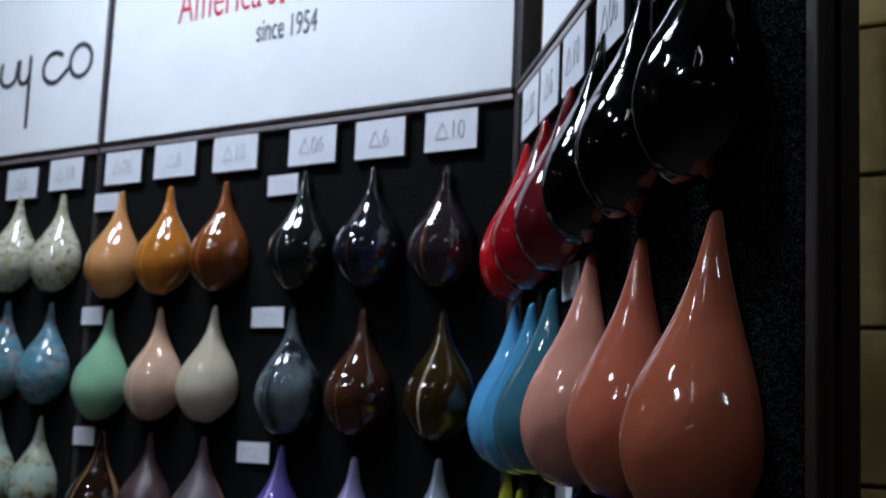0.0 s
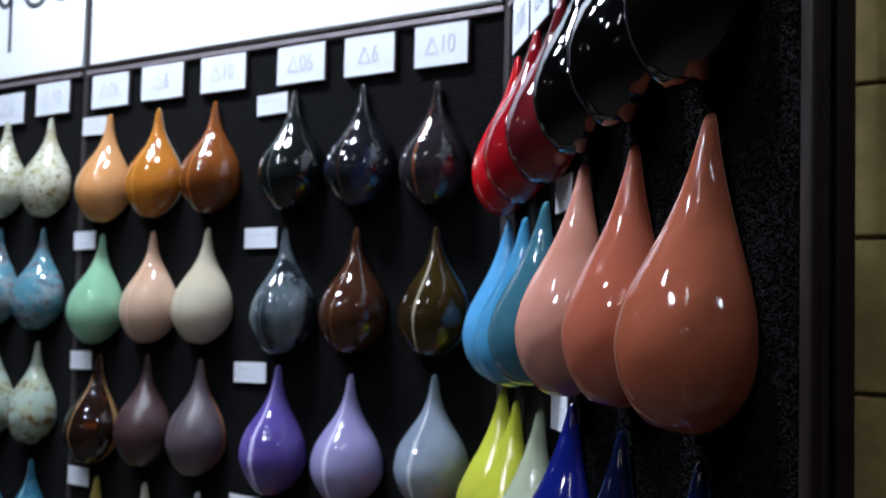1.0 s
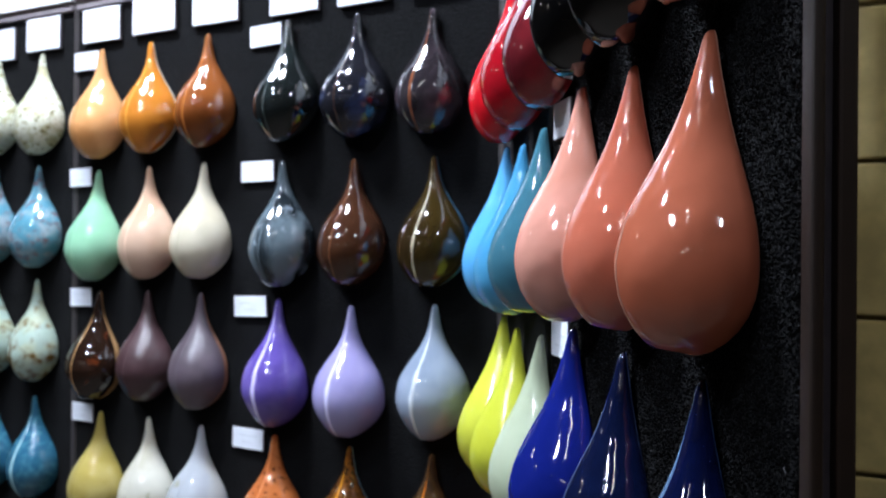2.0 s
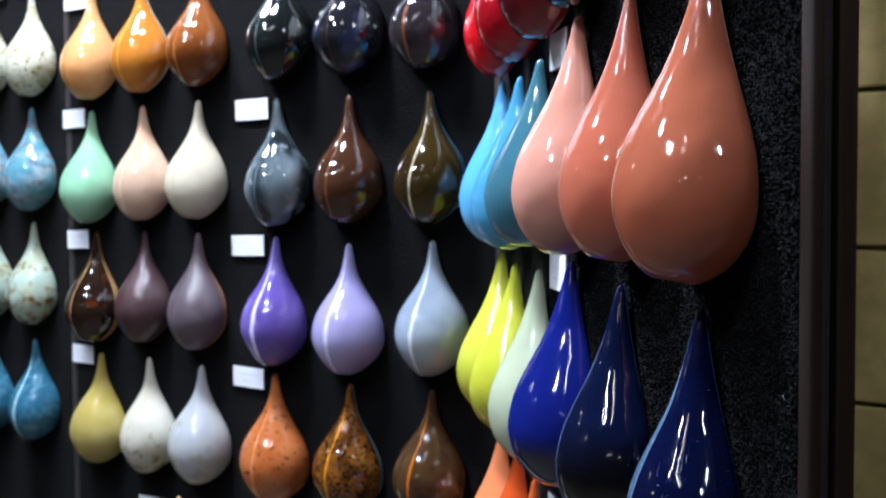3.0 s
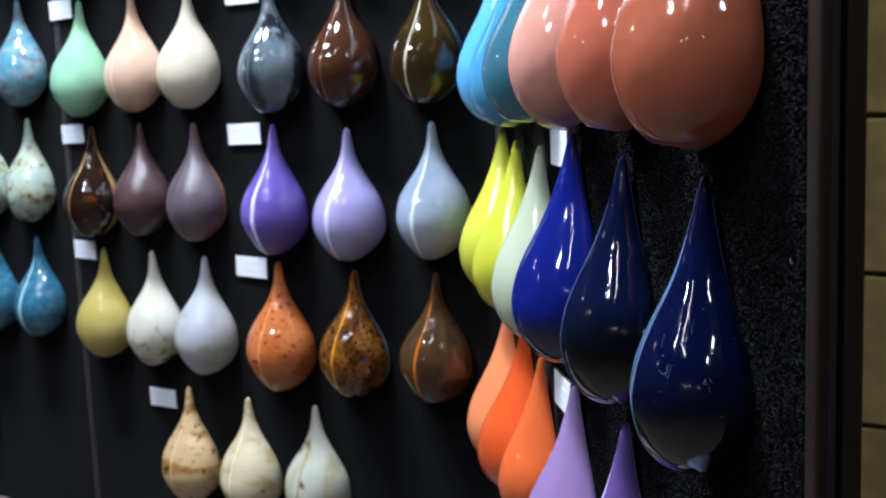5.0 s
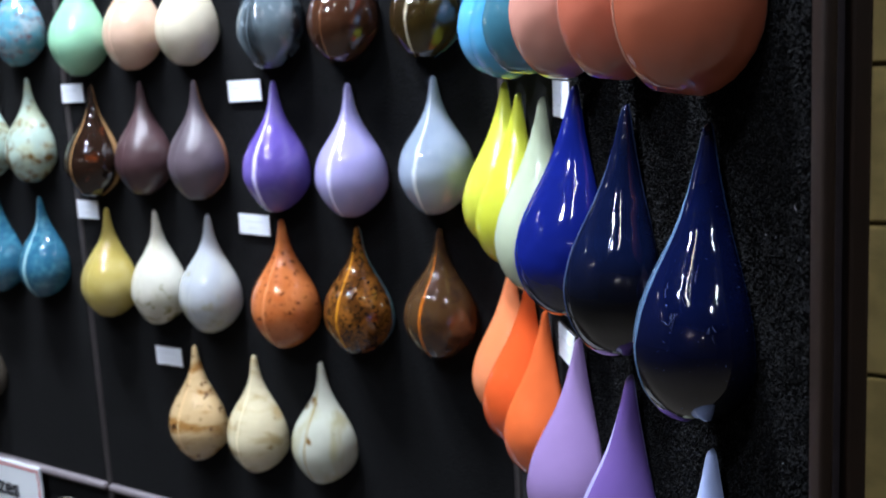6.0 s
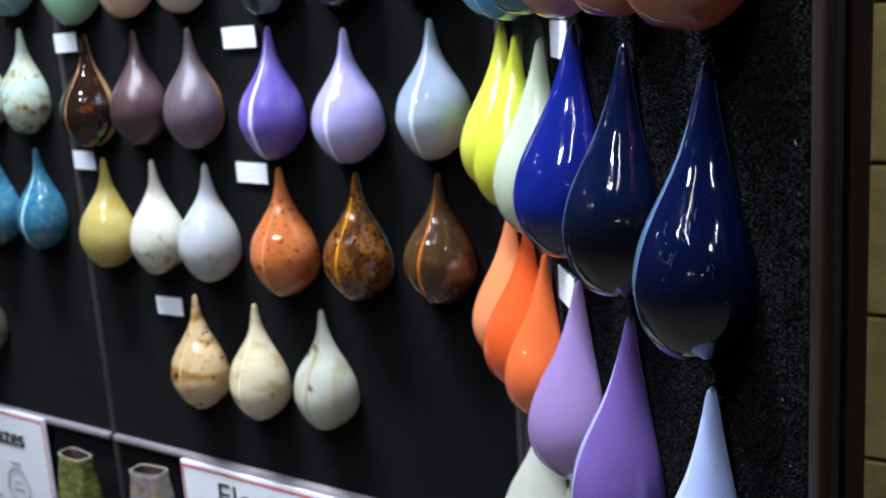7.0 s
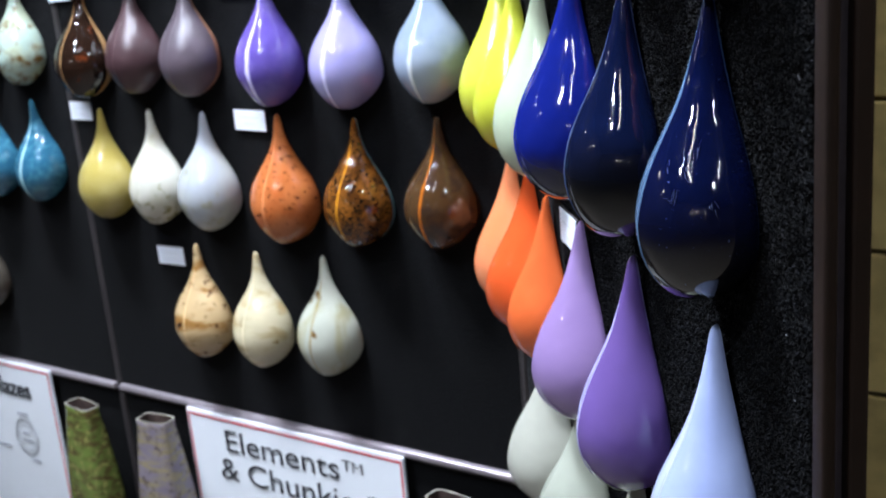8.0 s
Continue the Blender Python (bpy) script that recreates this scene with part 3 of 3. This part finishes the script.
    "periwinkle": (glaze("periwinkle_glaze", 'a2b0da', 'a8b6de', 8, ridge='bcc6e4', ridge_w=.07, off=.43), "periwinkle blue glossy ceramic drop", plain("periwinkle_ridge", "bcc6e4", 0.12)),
    "pale_grey_green": (glaze("pale_grey_green_glaze", 'aaaa9c', 'b0b0a2', 8), "pale grey-green glossy ceramic drop"),
    "pale_sage": (glaze("pale_sage_glaze", 'a6aa9a', 'acb0a0', 8), "pale sage glossy ceramic drop"),
}
# drops whose keel sits off the middle, metres
SKEW = {"dark_blue": 0.013, "violet": 0.012, "periwinkle": 0.012, "navy": 0.004, "yellow": 0.006, "terracotta": 0.006, "coral": 0.006, "coral_pink": 0.005, "black": 0.006}
DROPS = [
    ("B", -0.958, 1.618, 1.000, "cream_olive"),
    ("B", -0.846, 1.614, 0.986, "cream_olive"),
    ("B", -0.702, 1.608, 1.021, "peach"),
    ("B", -0.594, 1.608, 1.000, "amber"),
    ("B", -0.478, 1.608, 0.982, "rust"),
    ("B", -0.329, 1.611, 1.004, "black_green"),
    ("B", -0.213, 1.607, 0.974, "black_blue"),
    ("B", -0.097, 1.600, 0.946, "black_rust"),
    ("B", -0.964, 1.442, 1.000, "blue_mottle"),
    ("B", -0.852, 1.438, 0.991, "blue_mottle"),
    ("B", -0.707, 1.426, 1.022, "mint"),
    ("B", -0.596, 1.428, 1.005, "beige"),
    ("B", -0.483, 1.430, 1.004, "ivory"),
    ("B", -0.338, 1.426, 1.023, "slate"),
    ("B", -0.217, 1.424, 0.987, "brown"),
    ("B", -0.094, 1.422, 0.969, "olive_brown"),
    ("B", -0.966, 1.263, 1.000, "celadon_spot"),
    ("B", -0.854, 1.259, 0.987, "celadon_spot"),
    ("B", -0.704, 1.245, 1.001, "brown_black"),
    ("B", -0.597, 1.248, 0.980, "plum_brown"),
    ("B", -0.488, 1.247, 0.989, "plum_grey"),
    ("B", -0.342, 1.244, 1.031, "purple"),
    ("B", -0.219, 1.238, 1.008, "lavender"),
    ("B", -0.091, 1.244, 0.986, "blue_grey"),
    ("B", -0.970, 1.079, 1.000, "teal"),
    ("B", -0.858, 1.075, 0.972, "teal"),
    ("B", -0.698, 1.064, 1.006, "mustard"),
    ("B", -0.593, 1.065, 1.016, "cream"),
    ("B", -0.485, 1.063, 1.009, "ice"),
    ("B", -0.347, 1.063, 1.043, "orange_speck"),
    ("B", -0.219, 1.061, 0.993, "tortoise"),
    ("B", -0.093, 1.065, 0.970, "brown_amber"),
    ("B", -1.060, 0.872, 1.000, "pewter"),
    ("B", -0.536, 0.870, 1.030, "tan_speck"),
    ("B", -0.419, 0.869, 1.009, "cream_tan"),
    ("B", -0.297, 0.874, 1.005, "celadon_streak"),
    ("R", 0.093, 1.599, 1.076, "red"),
    ("R", 0.189, 1.604, 1.076, "deep_red"),
    ("R", 0.294, 1.611, 1.076, "dark_red"),
    ("R", 0.404, 1.627, 1.103, "black"),
    ("R", 0.528, 1.629, 1.103, "black"),
    ("R", 0.668, 1.629, 1.103, "black"),
    ("R", 0.062, 1.423, 1.079, "sky"),
    ("R", 0.150, 1.418, 1.076, "azure"),
    ("R", 0.245, 1.425, 1.076, "deep_teal"),
    ("R", 0.387, 1.443, 1.176, "coral_pink"),
    ("R", 0.525, 1.438, 1.132, "coral"),
    ("R", 0.670, 1.435, 1.136, "terracotta"),
    ("R", 0.052, 1.237, 1.090, "yellow"),
    ("R", 0.124, 1.228, 1.076, "yellow"),
    ("R", 0.238, 1.229, 1.106, "pale_green"),
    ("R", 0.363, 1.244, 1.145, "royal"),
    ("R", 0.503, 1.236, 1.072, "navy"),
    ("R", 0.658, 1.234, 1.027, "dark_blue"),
    ("R", 0.049, 1.038, 1.086, "salmon"),
    ("R", 0.142, 1.037, 1.080, "orange"),
    ("R", 0.214, 1.022, 1.017, "bright_orange"),
    ("R", 0.349, 1.030, 1.088, "lilac"),
    ("R", 0.498, 1.042, 1.080, "violet"),
    ("R", 0.659, 1.045, 1.076, "periwinkle"),
    ("R", 0.205, 0.872, 1.092, "pale_grey_green"),
    ("R", 0.335, 0.870, 1.092, "pale_sage"),
    ("R", 0.490, 0.870, 1.092, "pale_sage"),
]
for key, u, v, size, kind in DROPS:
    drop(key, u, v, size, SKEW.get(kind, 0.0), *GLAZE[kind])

# ---- cards ----
def card(panel_key, u0, u1, v0, v1, sign="", turn=0.0):
    w, h = u1 - u0, v1 - v0
    base = empty("cone_card" if sign else "name_card", on(panel_key, (u0 + u1) / 2, (v0 + v1) / 2, 0.0015, turn))
    core = 0.005 if sign else 0.002
    part("core", box(-w / 2, w / 2, -h / 2, h / 2, 0, core, 0.0004, 1), CARD_CORE, base, "dark foam core")
    face = part("face", box(-w / 2 + 0.001, w / 2 - 0.001, -h / 2 + 0.001, h / 2 - 0.001, core + 0.0002, core + 0.001), CARD_FACE, base, "white printed face")
    z = core + 0.0014
    if sign:
        tagged(base, "white card with a thin grey triangle and the number " + sign, "label card", "cone cards over the drops")
        s = h * 0.42
        adv = 0.36 * s * len(sign)
        x = -(s * 0.95 + adv * 1.5) / 2
        tri = [(x, -s * 0.42), (x + s * 0.42, s * 0.48), (x + s * 0.84, -s * 0.42), (x, -s * 0.42)]
        bm = bmesh.new()
        for (ax, ay), (bx, by) in zip(tri, tri[1:]):
            n = Vector((ay - by, bx - ax, 0)).normalized() * s * 0.035
            vs = [Vector((ax, ay, 0)) + n, Vector((ax, ay, 0)) - n, Vector((bx, by, 0)) - n, Vector((bx, by, 0)) + n]
            lo_, hi_ = [bm.verts.new(q) for q in vs], [bm.verts.new(q + Vector((0, 0, 0.0004))) for q in vs]
            bm.faces.new(hi_)
            for q in range(4):
                bm.faces.new((lo_[q], lo_[(q + 1) % 4], hi_[(q + 1) % 4], hi_[q]))
        part("triangle", bm, GREY_INK, face, "thin grey outline triangle").location = (0, 0, z)
        words(sign, s * 1.5, GREY_INK, face, x + s * 0.92, -s * 0.46, z, "digit", 0.72, bold=-0.0004)
    else:
        tagged(base, "small white name card with faint print", "label card", "name cards beside the drops")
        for i, (fw, y) in enumerate(((0.6, 0.14), (0.34, -0.16))):
            part("print_line", box(-w * fw / 2, w * fw / 2, h * y - h * 0.03, h * y + h * 0.03, z - 0.0003, z), FAINT_INK, face)


for u0, u1, v1, sign in ((-1.004, -0.916, 1.668, "6"), (-0.89, -0.801, 1.676, "10"), (-0.751, -0.662, 1.676, "06"), (-0.638, -0.544, 1.678, "6"), (-0.513, -0.42, 1.678, "10"),
                         (-0.366, -0.277, 1.676, "06"), (-0.249, -0.163, 1.675, "6"), (-0.137, -0.053, 1.675, "10")):
    card("B", u0 + 0.003, u1 - 0.001, v1 - 0.0575, v1 - 0.005, sign)
for u0, sign in ((0.036, "06"), (0.13, "6"), (0.233, "10"), (0.357, "06"), (0.49, "6"), (0.63, "10")):
    card("R", u0 + 0.02, u0 + 0.106, 1.608, 1.67, sign)
for u0, u1, v in ((-0.771, -0.714, 1.608), (-0.401, -0.344, 1.610), (-0.78, -0.728, 1.431), (-0.416, -0.355, 1.428), (-0.776, -0.725, 1.248), (-0.427, -0.366, 1.246), (-0.77, -0.72, 1.073), (-0.428, -0.37, 1.067), (-0.624, -0.567, 0.860)):
    card("B", u0, u1, v - 0.0295, v, turn=RNG.uniform(-1.5, 1.5))
for u0, v in ((0.266, 1.444), (0.264, 1.246), (0.255, 1.022)):
    card("R", u0, u0 + 0.062, v - 0.034, v)

# ---- loops of the carpet nearest the walk ----
def pile_loops(parent, u0, u1, v0, v1, step):
    """Small uneven yarn loops, each a lopsided eight-faced tuft, in one mesh."""
    rs = np.random.RandomState(5)
    us, vs = np.meshgrid(np.arange(u0, u1, step), np.arange(v0, v1, step))
    us[1::2] += step / 2
    c = np.stack([us.ravel(), vs.ravel(), np.zeros(us.size)], 1)
    n = len(c)
    c[:, :2] += rs.uniform(-0.42, 0.42, (n, 2)) * step
    a = rs.normal(math.pi / 2, 0.45, n)      # the loops stand in rough upright ribs
    lx, ly, h = rs.uniform(0.5, 1.15, n) * step, rs.uniform(0.22, 0.45, n) * step, rs.uniform(0.2, 0.95, n) * step
    ca, sa = np.cos(a), np.sin(a)
    tip = np.stack([rs.uniform(-0.2, 0.2, n) * step, rs.uniform(-0.2, 0.2, n) * step, h], 1)
    vs_ = np.stack([c + np.stack([lx * ca, lx * sa, 0 * a], 1), c + np.stack([-ly * sa, ly * ca, 0.3 * h], 1), c - np.stack([lx * ca, lx * sa, 0 * a], 1), c + np.stack([ly * sa, -ly * ca, 0.3 * h], 1), c + tip], 1).reshape(-1, 3)
    b = np.arange(n)[:, None] * 5
    f = np.concatenate([b + np.array([0, 1, 4]), b + np.array([1, 2, 4]), b + np.array([2, 3, 4]), b + np.array([3, 0, 4])])
    me = bpy.data.meshes.new("carpet_pile")
    me.from_pydata(vs_.tolist(), [], f.tolist())
    me.materials.append(PILE)
    ob = new("carpet_pile", me)
    ob.parent = parent
    tagged(ob, "black carpet loops", kind="stuff")


def pile_material():
    m, n, l, b = shell("black_yarn", 0.88, 0.0, 0.12)
    g = n.new("ShaderNodeNewGeometry")
    l.new(mix(n, l, ramp(n, l, g.outputs["Random Per Island"], 0.35, 1.0), lin("020202"), lin("111215")), b.inputs["Base Color"])
    return m


PILE = pile_material()
pile_loops(panel_ang, 0.25, 0.768, 0.72, 1.66, 0.0025)

# ---- lint caught on the carpet ----
LINT = plain("grey_lint", "808084", 0.9)
bm = bmesh.new()
spots = [(0.757, 1.200, 0.004, 1.5), (0.760, 1.175, 0.0016, 0.4)] + [(RNG.uniform(0.55, 0.76), RNG.uniform(0.9, 1.55), RNG.uniform(0.0004, 0.0012), RNG.uniform(0, 3)) for _ in range(9)]
for u, v, size, turn in spots:
    pts = [Vector((u + size * (q - 0.5) * math.cos(turn) + size * 0.25 * math.sin(6 * q), v + size * (q - 0.5) * math.sin(turn), 0.0012 + 0.0006 * math.sin(3 * q))) for q in (0, .25, .5, .75, 1)]
    prev = None
    for q in pts:
        row = [bm.verts.new(q + Vector((0.00022 * math.cos(a), 0.00022 * math.sin(a), 0.0002 * math.sin(2 * a)))) for a in (0, 2.1, 4.2)]
        if prev:
            for k in range(3):
                bm.faces.new((prev[k], prev[(k + 1) % 3], row[(k + 1) % 3], row[k]))
        prev = row
ob = put(bm, "lint", LINT)
ob.matrix_world = on("R", 0, 0, 0)
tagged(ob, "pale lint fibres caught on black carpet", "lint", kind="stuff")

# ---- lettering on the headers ----
words("America's", 0.086, RED_INK, header_mid, -0.613, 1.861, 0.0014, "letter", 0.60, bold=-0.0008)
for i in range(4):
    part("red_bar", box(-0.402 + 0.034 * i, -0.394 + 0.034 * i, 1.859, 1.92, 0.001, 0.0018), RED_INK, header_mid)
words("since 1954", 0.048, SLATE_INK, header_mid, -0.445, 1.8085, 0.0014, "letter", 0.56)
ring = [(-0.839 + 0.027 * math.cos(a), 1.835 + 0.027 * math.sin(a)) for a in np.linspace(0.6, 0.6 + 2 * math.pi, 28)]
hook = [(-0.908 + 0.029 * math.cos(a), 1.831 + 0.026 * math.sin(a)) for a in np.linspace(0.75, 2 * math.pi - 0.75, 24)] + [(-0.866, 1.828)]
tail = [(-0.9745 + 0.0015 * q, 1.861 - 0.127 * q) for q in np.linspace(0, 1, 8)]
cup = [(-1.004, 1.857)] + [(-0.990 + 0.0145 * math.cos(a), 1.828 + 0.014 * math.sin(a)) for a in np.linspace(math.pi, 2 * math.pi, 14)]
wave = [(-1.054, 1.857)] + [(-1.034 + 0.022 * math.cos(a), 1.832 + 0.018 * math.sin(a)) for a in np.linspace(math.pi, 2 * math.pi, 14)] + [(-1.008, 1.857)]
for pts in (ring, hook, tail, cup, wave):
    ob = part("pen_stroke", stroke(pts, 0.0085), SLATE_INK, header_side, "charcoal pen stroke")
    ob.location = (0, 0, 0.0016)

# ---- signs, vases and shelf below ----
SHELF_Z = 0.30
sh = empty("shelf", on("B", 0, 0, 0))
tagged(sh, "black shelf under the signs and vases", "shelf", kind="structure")
part("board", box(-1.54, -0.01, SHELF_Z - 0.02, SHELF_Z, -0.002, 0.16, 0.002), BLACK_METAL, sh)


def lower_sign(u0, u1, top, label):
    base = empty("range_sign", on("B", 0, 0, 0.0095))
    tagged(base, label, "sign", "range signs under the drops")
    board = part("board", box(u0, u1, SHELF_Z, top, 0, 0.005, 0.0006, 1), WHITE_BOARD, base, "white board")
    for a in ((u0 + 0.003, u1 - 0.003, top - 0.0085, top - 0.006), (u0 + 0.003, u0 + 0.0055, SHELF_Z + 0.004, top - 0.009), (u1 - 0.0055, u1 - 0.003, SHELF_Z + 0.004, top - 0.009)):
        part("border", box(*a, 0.0052, 0.0058), RED_INK, board, "thin red border line")
    return board


sg = lower_sign(-0.604, -0.191, 0.604, "white sign with a red border reading Elements and Chunkies")
words("Elements", 0.0515, DARK_INK, sg, -0.530, 0.547, 0.0062, "letter", 1.2, bold=-0.0003)
words("TM", 0.026, DARK_INK, sg, -0.300, 0.563, 0.0062, "letter", 1.1, bold=-0.0005)
words("& Chunkies", 0.0515, DARK_INK, sg, -0.546, 0.4985, 0.0062, "letter", 1.2, bold=-0.0003)
words("TM", 0.026, DARK_INK, sg, -0.259, 0.515, 0.0062, "letter", 1.1, bold=-0.0005)
for i in range(7):
    part("print_line", box(-0.54 + 0.038 * i, -0.508 + 0.038 * i, 0.452, 0.464, 0.0056, 0.0062), GREY_INK, sg)
sg = lower_sign(-1.35, -0.937, 0.611, "white sign with a red border and a round grey seal")
words("Glazes", 0.046, DARK_INK, sg, -0.998, 0.548, 0.0062, "letter", 1.0, "RIGHT", bold=0.0009)
SEAL_INK = plain("pale_seal_ink", "b4b7be", 0.6)
seal = [(-1.035 + 0.03 * math.cos(a), 0.468 + 0.034 * math.sin(a)) for a in np.linspace(0, 2 * math.pi, 32)]
part("seal_ring", stroke(seal, 0.0024), SEAL_INK, sg, "pale grey ring").location = (0, 0, 0.0062)
core = [(-1.035 + 0.022 * math.cos(a), 0.468 + 0.025 * math.sin(a)) for a in np.linspace(0, 2 * math.pi, 32)]
part("seal_ring", stroke(core, 0.0012), SEAL_INK, sg, "thin pale grey ring").location = (0, 0, 0.0062)
for x, y, w in ((-1.035, 0.476, 0.022), (-1.035, 0.462, 0.03), (-1.02, 0.425, 0.025), (-1.12, 0.44, 0.06), (-1.035, 0.513, 0.03)):
    part("print_line", box(x - w / 2, x + w / 2, y - 0.003, y + 0.003, 0.0056, 0.0062), SEAL_INK, sg)


RIM = plain("worn_rim", "8d897c", 0.2, vary=0.4, scale=60.0)
# dark colour painted in for the unlit hollow of the vases
VASE_INSIDE = plain("shaded_vase_inside", "4a3a34", 0.7, vary=0.3, scale=50.0)


def vase(u, top, w, material, label, turn):
    """Open square-shouldered vase that widens towards its foot."""
    base = empty("vase", on("B", u, SHELF_Z, 0.05, 0))
    tagged(base, label, "vase", "glazed vases on the shelf")
    h = top - SHELF_Z
    bm = bmesh.new()

    def ring(y, a, b):
        out = []
        for i in range(28):
            th = 2 * math.pi * i / 28
            c, s = math.cos(th), math.sin(th)
            p = 0.45
            x, z = a * abs(c) ** p * (1 if c > 0 else -1), b * abs(s) ** p * (1 if s > 0 else -1)
            q = radians(turn)
            out.append(bm.verts.new((x * math.cos(q) - z * math.sin(q), y, x * math.sin(q) + z * math.cos(q))))
        return out
    prof = [(0, w * .56, .030), (0.01, w * .62, .032), (h * .3, w * .64, .033), (h * .6, w * .55, .029), (h * .85, w * .46, .021), (h * .97, w * .41, .016), (h, w * .42, .016),
            (h, w * .38, .0135)]
    rs = [ring(*q) for q in prof]
    for a, b in zip(rs, rs[1:]):
        for i in range(28):
            bm.faces.new((a[i], a[(i + 1) % 28], b[(i + 1) % 28], b[i]))
    bm.faces.new(rs[0])
    body = part("body", bm, material, base, "", True)
    bm = bmesh.new()
    rs = [ring(*q) for q in ((h - 0.0005, w * .38, .0135), (h * .9, w * .38, .0140), (h * .5, w * .46, .022), (h * .1, w * .5, .024))]
    for a, b in zip(rs, rs[1:]):
        for i in range(28):
            bm.faces.new((a[i], a[(i + 1) % 28], b[(i + 1) % 28], b[i]))
    bm.faces.new(rs[-1])
    part("inside", bm, VASE_INSIDE, base, "inside painted dark as if unlit", True)
    bm = bmesh.new()
    ra, rb, rc = ring(h + 0.0005, w * .425, .0165), ring(h + 0.0014, w * .402, .0150), ring(h + 0.0005, w * .378, .0133)
    for a, b in ((ra, rb), (rb, rc)):
        for i in range(28):
            bm.faces.new((a[i], a[(i + 1) % 28], b[(i + 1) % 28], b[i]))
    part("rim", bm, RIM, body, "pale worn rim", True)


VASES = [(-0.812, 0.586, 0.08, glaze("moss_glaze", "68783a", "54462a", 60, .36, .66, band=True, speck="8f8f50", speck_cut=(.50,.72), fine=1.5), "tall vase with mottled moss green and brown glaze", 8),
         (-0.636, 0.594, 0.072, glaze("lilac_bark_glaze", "7d7480", "8e825f", 50, .36, .68, band=True, speck="5c524a", speck_cut=(.52,.72), fine=1.8), "tall vase with crackled lilac and ochre glaze", -6),
         (-0.094, 0.584, 0.078, glaze("smoke_glaze", "7a7c7c", "5a5c5a", 30), "tall vase with smoky grey glaze", 5)]
for q in VASES:
    vase(*q)

# ---- blocks of the hall wall ----
BW, BH, JOINT = 0.425, 0.2125, 0.007
block_me = None
for row in range(0, 21):
    z = 1.647 + BH * (row - 10)
    if z < 0 or z + BH > 4.2:
        continue
    for col in range(-2, 5):
        x = 0.390 + BW * (col + (0.5 if row % 2 else 0))
        if block_me is None:
            bm = box(JOINT / 2, BW - JOINT / 2, -0.012, 0.0, JOINT / 2, BH - JOINT / 2, 0.003, 2)
            block_me = bpy.data.meshes.new("block")
            bm.to_mesh(block_me)
            bm.free()
            block_me.materials.append(BLOCK)
        ob = new("block", block_me)
        ob.location = (x, WALL_Y + 0.006, z)
        ob.parent = wall_north
